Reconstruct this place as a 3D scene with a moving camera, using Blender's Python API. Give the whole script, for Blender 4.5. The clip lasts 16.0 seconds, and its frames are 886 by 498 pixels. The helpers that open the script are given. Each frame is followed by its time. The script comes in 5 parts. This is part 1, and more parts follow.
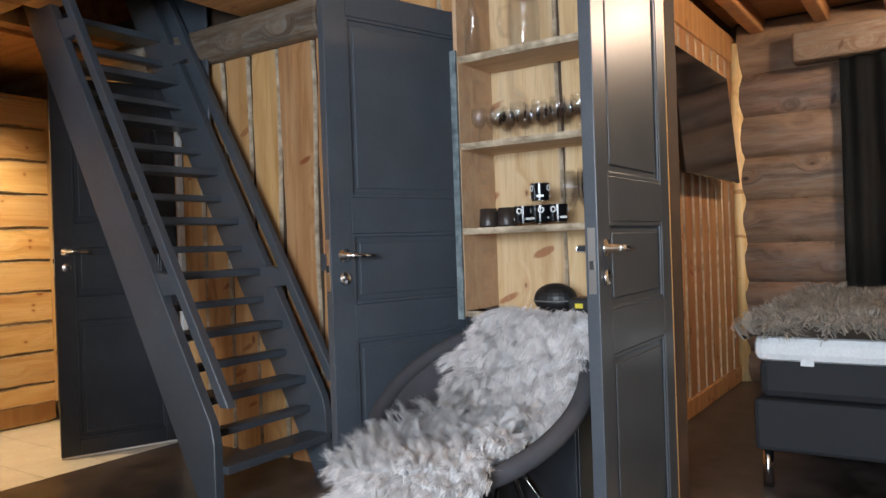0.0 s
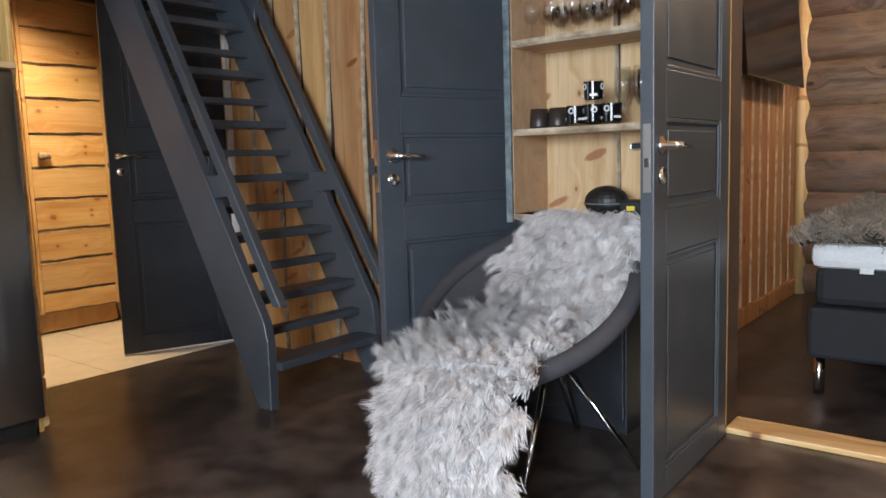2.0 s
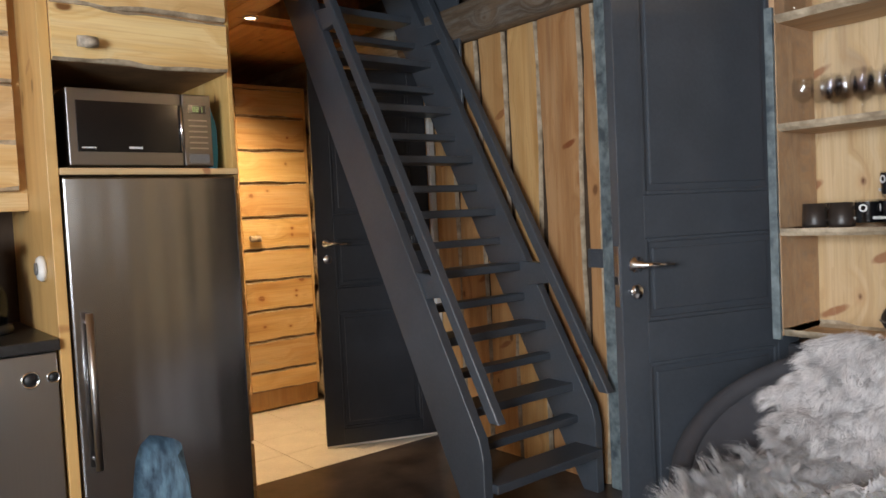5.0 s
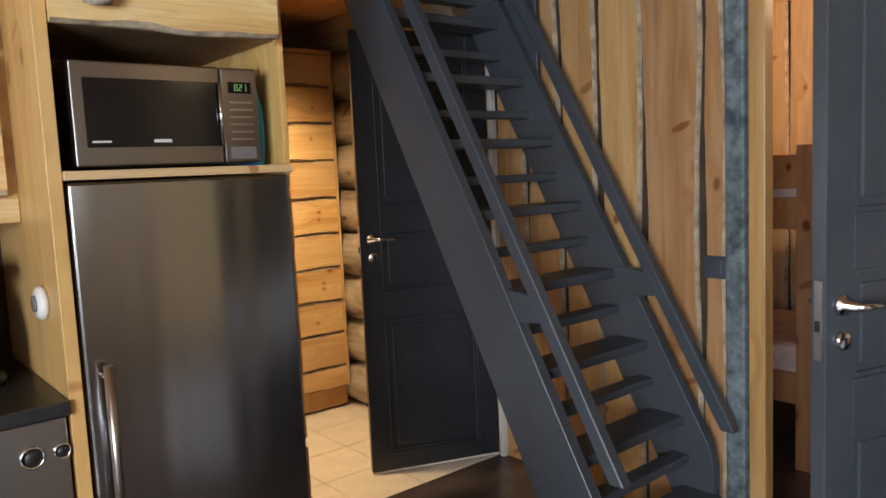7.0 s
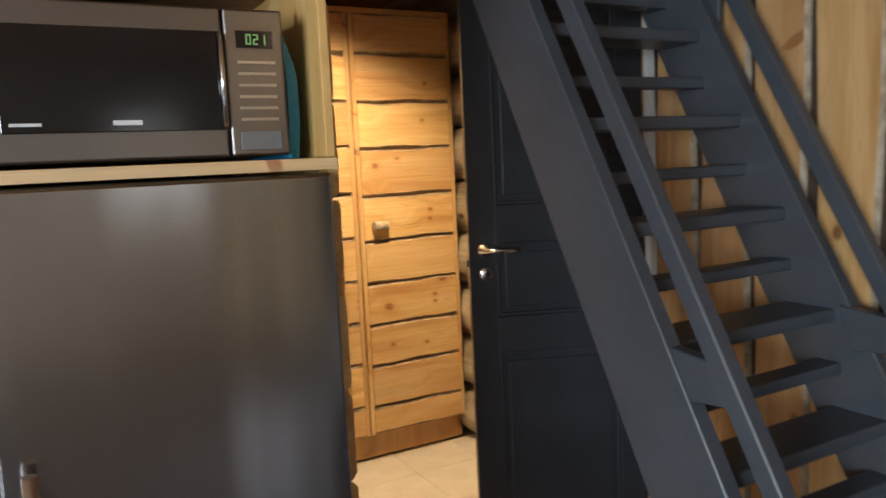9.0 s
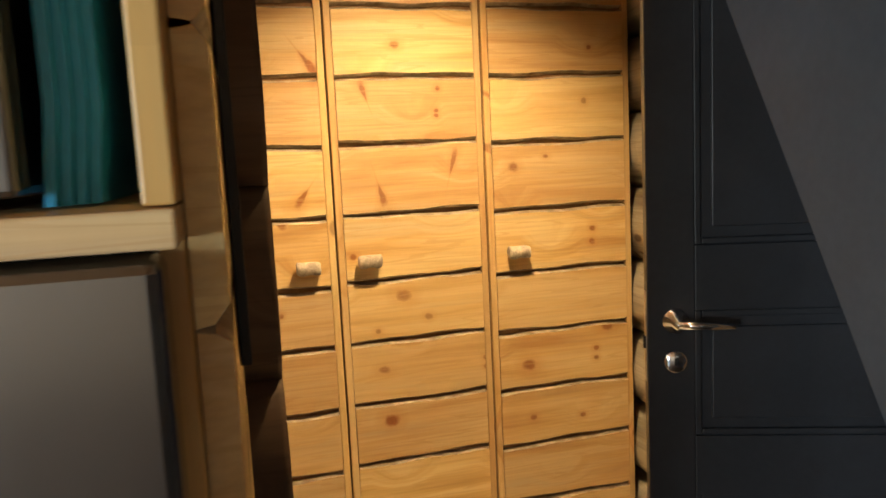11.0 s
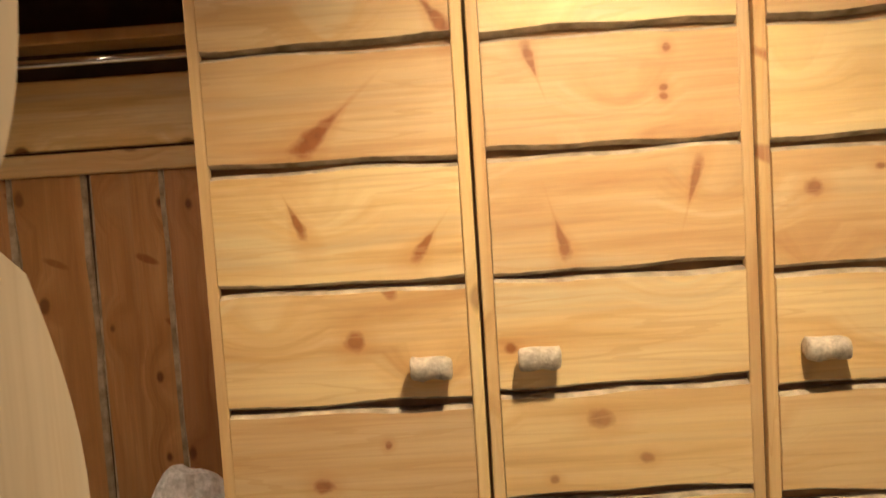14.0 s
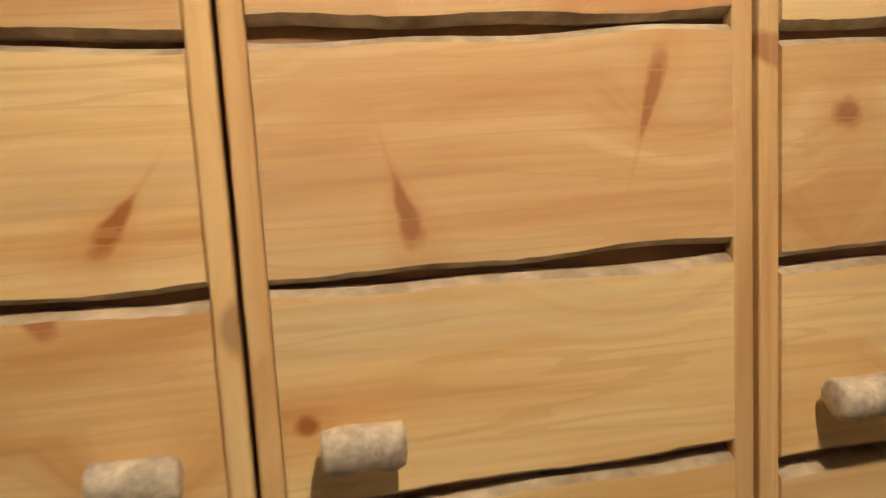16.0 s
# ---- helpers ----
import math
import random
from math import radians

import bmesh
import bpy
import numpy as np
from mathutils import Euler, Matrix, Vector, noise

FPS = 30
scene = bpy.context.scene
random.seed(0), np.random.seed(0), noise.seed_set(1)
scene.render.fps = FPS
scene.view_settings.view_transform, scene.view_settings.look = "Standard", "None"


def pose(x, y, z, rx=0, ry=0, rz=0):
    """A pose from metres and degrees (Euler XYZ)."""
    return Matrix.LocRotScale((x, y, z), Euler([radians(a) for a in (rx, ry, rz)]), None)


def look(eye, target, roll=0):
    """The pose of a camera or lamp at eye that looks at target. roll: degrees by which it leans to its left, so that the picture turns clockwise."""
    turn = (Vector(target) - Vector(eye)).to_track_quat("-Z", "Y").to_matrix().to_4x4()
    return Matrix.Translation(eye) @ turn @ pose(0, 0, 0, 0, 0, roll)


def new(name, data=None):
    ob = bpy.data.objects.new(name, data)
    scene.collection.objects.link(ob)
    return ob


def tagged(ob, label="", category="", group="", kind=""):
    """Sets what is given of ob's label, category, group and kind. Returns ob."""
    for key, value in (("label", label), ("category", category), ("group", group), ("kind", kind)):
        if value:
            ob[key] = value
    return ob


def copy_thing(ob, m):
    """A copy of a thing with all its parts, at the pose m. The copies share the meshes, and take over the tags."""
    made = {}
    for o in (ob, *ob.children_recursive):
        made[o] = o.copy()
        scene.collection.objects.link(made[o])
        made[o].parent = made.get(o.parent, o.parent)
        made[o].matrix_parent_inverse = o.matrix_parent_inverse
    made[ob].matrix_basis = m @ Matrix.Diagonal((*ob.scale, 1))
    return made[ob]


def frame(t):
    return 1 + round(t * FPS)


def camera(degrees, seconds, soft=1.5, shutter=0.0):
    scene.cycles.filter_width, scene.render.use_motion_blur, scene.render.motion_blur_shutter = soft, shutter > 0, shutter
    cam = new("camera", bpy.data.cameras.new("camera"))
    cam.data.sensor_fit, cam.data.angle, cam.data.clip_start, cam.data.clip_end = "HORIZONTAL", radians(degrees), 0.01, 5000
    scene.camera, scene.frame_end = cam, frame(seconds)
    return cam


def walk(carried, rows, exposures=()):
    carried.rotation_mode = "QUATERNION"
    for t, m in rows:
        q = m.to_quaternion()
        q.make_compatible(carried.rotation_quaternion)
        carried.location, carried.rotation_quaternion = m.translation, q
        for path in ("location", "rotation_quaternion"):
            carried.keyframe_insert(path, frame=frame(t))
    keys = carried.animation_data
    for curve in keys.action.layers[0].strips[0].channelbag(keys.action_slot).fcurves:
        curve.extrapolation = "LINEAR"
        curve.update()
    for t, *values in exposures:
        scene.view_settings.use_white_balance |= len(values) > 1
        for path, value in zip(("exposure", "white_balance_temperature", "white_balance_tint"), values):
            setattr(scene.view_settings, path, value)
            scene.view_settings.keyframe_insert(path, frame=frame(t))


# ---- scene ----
cam = camera(61.4, 16.0, shutter=0.35)
PATH = [
    (0, (0.372, 0.451, 1.085), (2.024, 1.578, 1.075), -2.0),
    (0.5, (0.369, 0.454, 1.064), (2.015, 1.588, 1.015), -1.7),
    (1, (0.369, 0.469, 1.054), (2.011, 1.607, 0.969), -1.5),
    (1.5, (0.378, 0.472, 1.035), (1.997, 1.637, 0.882), -1.6),
    (2, (0.382, 0.47, 1.032), (1.946, 1.695, 0.801), -1.8),
    (2.5, (0.389, 0.468, 1.028), (1.928, 1.721, 0.779), -1.9),
    (3, (0.377, 0.472, 1.027), (1.905, 1.736, 0.766), -2.0),
    (3.5, (0.377, 0.502, 1.026), (1.881, 1.794, 0.764), -2.0),
    (4, (0.376, 0.556, 1.05), (1.843, 1.892, 0.8), -2.1),
    (4.5, (0.463, 0.736, 1.102), (1.846, 2.18, 1.043), -2.4),
    (5, (0.506, 0.86, 1.242), (1.759, 2.416, 1.153), -2.8),
    (7.3, (0.659, 1.699, 1.424), (1.937, 3.221, 1.208), -2.7),
    (7.5, (0.696, 1.783, 1.43), (1.983, 3.299, 1.211), -2.6),
    (8, (0.809, 1.934, 1.431), (2.122, 3.425, 1.205), -2.5),
    (8.5, (0.999, 2.059, 1.434), (2.204, 3.638, 1.201), -2.9),
    (9, (1.163, 2.175, 1.44), (2.118, 3.917, 1.205), -2.7),
    (11.3, (1.762, 3.194, 1.478), (2.27, 5.113, 1.233), -3.0),
    (11.5, (1.792, 3.26, 1.475), (2.285, 5.183, 1.233), -3.5),
    (12, (1.866, 3.428, 1.501), (2.034, 5.41, 1.292), -4.4),
    (12.5, (1.895, 3.562, 1.477), (1.887, 5.561, 1.405), -3.8),
    (13, (1.941, 3.756, 1.485), (1.873, 5.755, 1.507), -2.8),
    (13.5, (1.986, 3.939, 1.477), (1.904, 5.937, 1.447), -3.3),
    (14, (1.983, 4.063, 1.452), (1.906, 6.057, 1.317), -3.7),
    (14.5, (2.007, 4.17, 1.432), (1.876, 6.147, 1.162), -4.1),
    (15, (2.013, 4.323, 1.409), (1.999, 6.304, 1.133), -3.6),
    (15.5, (2.019, 4.521, 1.422), (2.228, 6.487, 1.121), -3.4),
    (16, (2.063, 4.73, 1.414), (2.396, 6.686, 1.158), -3.3),
]
EXPOSURES = [(0.0, 0.4, 6700, 14), (4.0, 0.4, 6900, 15), (5.0, 0.27, 7300, 17), (9.0, 0.35, 6800, 14), (11.5, 0.15, 7500, 7), (12.0, 0.17, 7200, 5), (13.0, 0.1, 6300, 6), (14.5, -0.02, 5650, 7), (15.5, -0.38, 5550, 8), (16.0, -0.48, 5550, 8)]
walk(cam, [(t, look(eye, target, roll)) for t, eye, target, roll in PATH], EXPOSURES)

# ---- world, lights ----
world = bpy.data.worlds.new("sky")
scene.world = world
world.use_nodes = True
wn = world.node_tree.nodes
sky = wn.new("ShaderNodeTexSky")
sky.sky_type, sky.sun_disc, sky.sun_elevation, sky.sun_rotation = "NISHITA", False, radians(35), radians(200)
wn["Background"].inputs[1].default_value = 0.12
world.node_tree.links.new(sky.outputs[0], wn["Background"].inputs[0])


def lamp(name, kind, m, power, color, **kw):
    d = bpy.data.lights.new(name, kind)
    d.energy, d.color = power, color
    for k, v in kw.items():
        if k == "size": d.size = v
        elif k == "size_y": d.shape, d.size_y = "RECTANGLE", v
        elif k == "radius": d.shadow_soft_size = v
        elif k == "spot": d.spot_size, d.spot_blend = radians(v), 0.9
    ob = new(name, d)
    ob.matrix_world = m
    return ob


sun = lamp("sun", "SUN", look((-6, -8, 8), (0, 0, 0)), 0.8, (1, 0.96, 0.9))
sun.data.angle = radians(10)
WARM = (1.0, 0.71, 0.42)
DAY = (0.72, 0.87, 1.0)
lamp("window_light_west", "AREA", look((-1.98, 0.3, 1.45), (0, 0.5, 1.1)), 240, DAY, size=1.9, size_y=1.2)
lamp("window_light_south", "AREA", look((2.05, -1.78, 1.55), (2.05, 0, 1.2)), 1.6, DAY, size=0.5, size_y=0.8)
lamp("hall_spot", "SPOT", look((2.28, 4.58, 2.30), (2.22, 5.03, 1.15)), 118, (1.0, 0.74, 0.42), radius=0.03, spot=108)
lamp("hall_spot", "SPOT", look((0.9, 5.2, 2.30), (0.9, 5.5, 0)), 48, WARM, radius=0.03, spot=140)
# added fill for the doors and chair, no such lamp is known
lamp("room_fill_spot", "SPOT", look((2.78, 0.1, 2.31), (2.5, 0.7, 0)), 50, WARM, radius=0.035, spot=150)
lamp("bedroom_lamp", "POINT", pose(5.0, 0.30, 2.47), 58, (1.0, 0.80, 0.60), radius=0.05)
lamp("bunk_room_lamp", "POINT", pose(4.2, 2.75, 2.2), 38, (1.0, 0.75, 0.5), radius=0.06)

# ---- materials ----
def nodes_of(name):
    m = bpy.data.materials.new(name)
    m.use_nodes = True
    nt = m.node_tree
    return m, nt, nt.nodes["Principled BSDF"]


def N(nt, kind, **kw):
    n = nt.nodes.new(kind)
    for k, v in kw.items():
        if k == "op": n.operation = v
        elif k == "dims": n.noise_dimensions = v
        elif k == "vdims": n.voronoi_dimensions = v
        else:
            n.inputs[k].default_value = v
    return n


def ramp(nt, src, stops):
    r = nt.nodes.new("ShaderNodeValToRGB")
    e = r.color_ramp.elements
    e[0].position, e[0].color = stops[0][0], (*stops[0][1], 1)
    e[1].position, e[1].color = stops[-1][0], (*stops[-1][1], 1)
    for p, c in stops[1:-1]:
        k = e.new(p)
        k.color = (*c, 1)
    nt.links.new(src, r.inputs[0])
    return r.outputs[0]


def math2(nt, op, a, b):
    n = N(nt, "ShaderNodeMath", op=op)
    for i, v in enumerate((a, b)):
        if isinstance(v, (int, float)): n.inputs[i].default_value = v
        else: nt.links.new(v, n.inputs[i])
    return n.outputs[0]


def mix(nt, fac, a, b, blend="MIX"):
    n = nt.nodes.new("ShaderNodeMix")
    n.data_type, n.blend_type = "RGBA", blend
    for i, v in ((0, fac), (6, a), (7, b)):
        if isinstance(v, (int, float)): n.inputs[i].default_value = v
        elif isinstance(v, tuple): n.inputs[i].default_value = (*v, 1)
        else: nt.links.new(v, n.inputs[i])
    return n.outputs[2]


def wood(name, light, mid, dark, along="X", cross="Z", rough=0.5, knots=1.0, grey=0.0, coarse=1.0, marks=()):
    """Solid wood with grain along one local axis, growth bands, knots and some grey weathering."""
    m, nt, bsdf = nodes_of(name)
    L = nt.links.new
    tc, info = nt.nodes.new("ShaderNodeTexCoord"), nt.nodes.new("ShaderNodeObjectInfo")
    sep = nt.nodes.new("ShaderNodeSeparateXYZ")
    L(tc.outputs["Object"], sep.inputs[0])
    r = info.outputs["Random"]
    a = math2(nt, "ADD", sep.outputs[along], math2(nt, "MULTIPLY", r, 37.0))
    c = math2(nt, "ADD", sep.outputs[cross], math2(nt, "MULTIPLY", r, 91.0))
    rest = [k for k in "XYZ" if k not in (along, cross)][0]
    third = math2(nt, "ADD", sep.outputs[rest], math2(nt, "MULTIPLY", r, 17.0))
    # knots pull the grain round them
    kv = nt.nodes.new("ShaderNodeCombineXYZ")
    L(math2(nt, "MULTIPLY", a, 2.6), kv.inputs[0]), L(math2(nt, "MULTIPLY", c, 4.2), kv.inputs[1])
    vor = N(nt, "ShaderNodeTexVoronoi", vdims="2D")
    vor.inputs["Scale"].default_value = 1.0
    L(kv.outputs[0], vor.inputs["Vector"])
    wob = N(nt, "ShaderNodeTexNoise", Scale=14.0, Detail=2.0)
    L(tc.outputs["Object"], wob.inputs["Vector"])
    d = math2(nt, "ADD", vor.outputs["Distance"], math2(nt, "MULTIPLY", math2(nt, "SUBTRACT", wob.outputs[0], 0.5), 0.07))
    near = N(nt, "ShaderNodeMapRange")
    near.inputs[1].default_value, near.inputs[2].default_value, near.inputs[3].default_value, near.inputs[4].default_value = 0.02, 0.3, 1.0, 0.0
    L(d, near.inputs[0])
    gv = nt.nodes.new("ShaderNodeCombineXYZ")
    L(math2(nt, "MULTIPLY", a, 0.9), gv.inputs[0])
    L(math2(nt, "ADD", math2(nt, "MULTIPLY", c, 11.0 * coarse), math2(nt, "MULTIPLY", near.outputs[0], 0.7)), gv.inputs[1])
    L(math2(nt, "MULTIPLY", third, 6.0), gv.inputs[2])
    g = N(nt, "ShaderNodeTexNoise", Scale=1.5, Detail=5.0, Roughness=0.55, Distortion=0.5)
    L(gv.outputs[0], g.inputs["Vector"])
    fv = nt.nodes.new("ShaderNodeCombineXYZ")
    L(math2(nt, "MULTIPLY", a, 3.0), fv.inputs[0]), L(math2(nt, "MULTIPLY", c, 150.0), fv.inputs[1]), L(math2(nt, "MULTIPLY", third, 60.0), fv.inputs[2])
    f = N(nt, "ShaderNodeTexNoise", Scale=1.0, Detail=3.0)
    L(fv.outputs[0], f.inputs["Vector"])
    col = ramp(nt, g.outputs[0], [(0.28, dark), (0.45, mid), (0.62, light)])
    col = mix(nt, 0.34, col, ramp(nt, f.outputs[0], [(0.35, dark), (0.6, light)]), "MULTIPLY")
    if grey:
        w = N(nt, "ShaderNodeTexNoise", Scale=5.0, Detail=6.0, Roughness=0.7)
        L(gv.outputs[0], w.inputs["Vector"])
        col = mix(nt, ramp(nt, w.outputs[0], [(0.45, (0, 0, 0)), (0.7, (grey, grey, grey))]), col, (0.23, 0.22, 0.20))
    if knots:
        def spot(dist, lo, hi):
            r_ = N(nt, "ShaderNodeMapRange")
            r_.inputs[1].default_value, r_.inputs[2].default_value, r_.inputs[3].default_value, r_.inputs[4].default_value = lo, hi, 1.0, 0.0
            L(dist, r_.inputs[0])
            return r_.outputs[0]
        sepc = nt.nodes.new("ShaderNodeSeparateColor")
        L(vor.outputs["Color"], sepc.inputs[0])
        keep = math2(nt, "GREATER_THAN", sepc.outputs[0], 1.0 - 0.8 * knots)
        d2 = math2(nt, "ADD", d, math2(nt, "MULTIPLY", sepc.outputs[1], 0.045))
        col = mix(nt, math2(nt, "MULTIPLY", math2(nt, "MULTIPLY", keep, spot(d2, 0.05, 0.16)), 0.55), col, (mid[0] * 0.75, mid[1] * 0.55, mid[2] * 0.4))
        col = mix(nt, math2(nt, "MULTIPLY", math2(nt, "MULTIPLY", keep, spot(d2, 0.05, 0.085)), 0.95), col, (dark[0] * 0.30, dark[1] * 0.18, dark[2] * 0.13))
        # slanting spike knots
        sv = nt.nodes.new("ShaderNodeCombineXYZ")
        L(math2(nt, "ADD", math2(nt, "MULTIPLY", a, 6.2), math2(nt, "MULTIPLY", c, 2.6)), sv.inputs[0])
        L(math2(nt, "ADD", math2(nt, "MULTIPLY", c, 1.9), math2(nt, "MULTIPLY", a, -0.7)), sv.inputs[1])
        vs_ = N(nt, "ShaderNodeTexVoronoi", vdims="2D")
        vs_.inputs["Scale"].default_value = 1.0
        L(sv.outputs[0], vs_.inputs["Vector"])
        seps = nt.nodes.new("ShaderNodeSeparateColor")
        L(vs_.outputs["Color"], seps.inputs[0])
        ds = math2(nt, "ADD", vs_.outputs["Distance"], math2(nt, "MULTIPLY", math2(nt, "SUBTRACT", wob.outputs[0], 0.5), 0.16))
        keep2 = math2(nt, "GREATER_THAN", seps.outputs[0], 1.0 - 0.46 * knots)
        col = mix(nt, math2(nt, "MULTIPLY", math2(nt, "MULTIPLY", keep2, spot(ds, 0.07, 0.11)), 0.85), col, (dark[0] * 0.62, dark[1] * 0.36, dark[2] * 0.25))
        # blue-grey sapwood streaks
        st = N(nt, "ShaderNodeTexNoise", Scale=0.9, Detail=4.0, Roughness=0.6)
        L(gv.outputs[0], st.inputs["Vector"])
        col = mix(nt, math2(nt, "MULTIPLY", spot(st.outputs[0], 0.30, 0.46), 0.4), col, (light[0] * 0.62, light[1] * 0.68, light[2] * 0.82))
    if marks:
        # knots and spike knots at their places: thick end, thin end and half width, across x and up z
        at = nt.nodes.new("ShaderNodeNewGeometry")
        fine_w = N(nt, "ShaderNodeTexNoise", Scale=55.0, Detail=3.0)
        L(at.outputs["Position"], fine_w.inputs["Vector"])
        ragged = math2(nt, "MULTIPLY", math2(nt, "SUBTRACT", fine_w.outputs[0], 0.5), 0.9)
        sp = nt.nodes.new("ShaderNodeSeparateXYZ")
        L(at.outputs["Position"], sp.inputs[0])
        core = None
        for x0, z0, x1, z1, half in marks:
            cx, cz, ln = (x0 + x1) / 2, (z0 + z1) / 2, math.hypot(x1 - x0, z1 - z0)
            ux, uz = (x1 - x0) / ln, (z1 - z0) / ln
            dx, dz = math2(nt, "SUBTRACT", sp.outputs[0], cx), math2(nt, "SUBTRACT", sp.outputs[2], cz)
            u = math2(nt, "MULTIPLY", math2(nt, "ADD", math2(nt, "MULTIPLY", dx, ux), math2(nt, "MULTIPLY", dz, uz)), 2 / ln)
            v = math2(nt, "MULTIPLY", math2(nt, "SUBTRACT", math2(nt, "MULTIPLY", dz, ux), math2(nt, "MULTIPLY", dx, uz)), 1 / half)
            if ln > 0.06:
                v = math2(nt, "DIVIDE", v, math2(nt, "MAXIMUM", math2(nt, "SUBTRACT", 0.62, math2(nt, "MULTIPLY", u, 0.48)), 0.1))
            q = math2(nt, "ADD", math2(nt, "SQRT", math2(nt, "ADD", math2(nt, "MULTIPLY", u, u), math2(nt, "MULTIPLY", v, v)), 0.0), ragged)
            core = q if core is None else math2(nt, "MINIMUM", core, q)
        streak = N(nt, "ShaderNodeMapRange")
        streak.inputs[1].default_value, streak.inputs[2].default_value, streak.inputs[3].default_value, streak.inputs[4].default_value = 0.8, 2.6, 0.42, 0.0
        L(core, streak.inputs[0])
        col = mix(nt, streak.outputs[0], col, (mid[0] * 0.72, mid[1] * 0.46, mid[2] * 0.26))
        heart = N(nt, "ShaderNodeMapRange")
        heart.inputs[1].default_value, heart.inputs[2].default_value, heart.inputs[3].default_value, heart.inputs[4].default_value = 0.55, 1.1, 0.92, 0.0
        L(core, heart.inputs[0])
        col = mix(nt, heart.outputs[0], col, mix(nt, fine_w.outputs[0], (0.48, 0.16, 0.035), (0.15, 0.045, 0.012)))
    ck = N(nt, "ShaderNodeTexNoise", Scale=1.0, Detail=2.0)
    cv = nt.nodes.new("ShaderNodeCombineXYZ")
    L(math2(nt, "MULTIPLY", a, 1.6), cv.inputs[0]), L(math2(nt, "MULTIPLY", c, 26.0), cv.inputs[1]), L(math2(nt, "MULTIPLY", r, 50.0), cv.inputs[2])
    L(cv.outputs[0], ck.inputs["Vector"])
    late = math2(nt, "ABSOLUTE", math2(nt, "SUBTRACT", ck.outputs[0], 0.5), 0.0)
    col = mix(nt, math2(nt, "MULTIPLY", math2(nt, "LESS_THAN", late, 0.014), 0.34), col, dark)
    tone = math2(nt, "FRACT", math2(nt, "MULTIPLY", r, 7.31), 0.0)
    col = mix(nt, math2(nt, "MULTIPLY", math2(nt, "POWER", tone, 2.0), 0.4), col, mid)
    hsv = nt.nodes.new("ShaderNodeHueSaturation")
    L(math2(nt, "ADD", 0.84, math2(nt, "MULTIPLY", r, 0.3)), hsv.inputs["Value"])
    L(math2(nt, "ADD", 0.492, math2(nt, "MULTIPLY", r, 0.014)), hsv.inputs["Hue"])
    L(col, hsv.inputs["Color"])
    L(hsv.outputs[0], bsdf.inputs["Base Color"])
    bump = N(nt, "ShaderNodeBump", Strength=0.16, Distance=0.002)
    L(f.outputs[0], bump.inputs["Height"]), L(bump.outputs[0], bsdf.inputs["Normal"])
    bsdf.inputs["Roughness"].default_value = rough
    return m


def plain(name, color, rough=0.5, metal=0.0, vary=0.12, scale=6.0, bump=0.05, fine=80.0, second=None, coat=0.0):
    """A surface with a cloudy two-scale variation of one colour."""
    m, nt, bsdf = nodes_of(name)
    L = nt.links.new
    tc = nt.nodes.new("ShaderNodeTexCoord")
    a = N(nt, "ShaderNodeTexNoise", Scale=scale, Detail=5.0, Roughness=0.6)
    b = N(nt, "ShaderNodeTexNoise", Scale=fine, Detail=3.0)
    L(tc.outputs["Object"], a.inputs["Vector"]), L(tc.outputs["Object"], b.inputs["Vector"])
    lo = tuple(v * (1 - vary) for v in color)
    hi = second or tuple(min(1, v * (1 + vary)) for v in color)
    col = ramp(nt, a.outputs[0], [(0.35, lo), (0.68, hi)])
    col = mix(nt, 0.12, col, ramp(nt, b.outputs[0], [(0.35, (0.3, 0.3, 0.3)), (0.65, (1, 1, 1))]), "MULTIPLY")
    L(col, bsdf.inputs["Base Color"])
    L(math2(nt, "ADD", rough - 0.06, math2(nt, "MULTIPLY", a.outputs[0], 0.12)), bsdf.inputs["Roughness"])
    bsdf.inputs["Metallic"].default_value = metal
    bsdf.inputs["Coat Weight"].default_value = coat
    if bump:
        bp = N(nt, "ShaderNodeBump", Strength=bump, Distance=0.003)
        L(b.outputs[0], bp.inputs["Height"]), L(bp.outputs[0], bsdf.inputs["Normal"])
    return m


def brushed(name, color, rough):
    m, nt, bsdf = nodes_of(name)
    L = nt.links.new
    tc, mp = nt.nodes.new("ShaderNodeTexCoord"), nt.nodes.new("ShaderNodeMapping")
    mp.inputs["Scale"].default_value = (9.0, 9.0, 0.5)
    L(tc.outputs["Object"], mp.inputs[0])
    a = N(nt, "ShaderNodeTexNoise", Scale=1.0, Detail=1.0)
    L(mp.outputs[0], a.inputs["Vector"])
    mp2 = nt.nodes.new("ShaderNodeMapping")
    mp2.inputs["Scale"].default_value = (700.0, 700.0, 3.0)
    L(tc.outputs["Object"], mp2.inputs[0])
    b = N(nt, "ShaderNodeTexNoise", Scale=1.0, Detail=2.0)
    L(mp2.outputs[0], b.inputs["Vector"])
    L(ramp(nt, b.outputs[0], [(0.3, tuple(v * 0.95 for v in color)), (0.7, color)]), bsdf.inputs["Base Color"])
    bsdf.inputs["Metallic"].default_value = 1.0
    L(math2(nt, "ADD", rough, math2(nt, "MULTIPLY", b.outputs[0], 0.07)), bsdf.inputs["Roughness"])
    bp = N(nt, "ShaderNodeBump", Strength=0.25, Distance=0.012)
    L(a.outputs[0], bp.inputs["Height"]), L(bp.outputs[0], bsdf.inputs["Normal"])
    return m


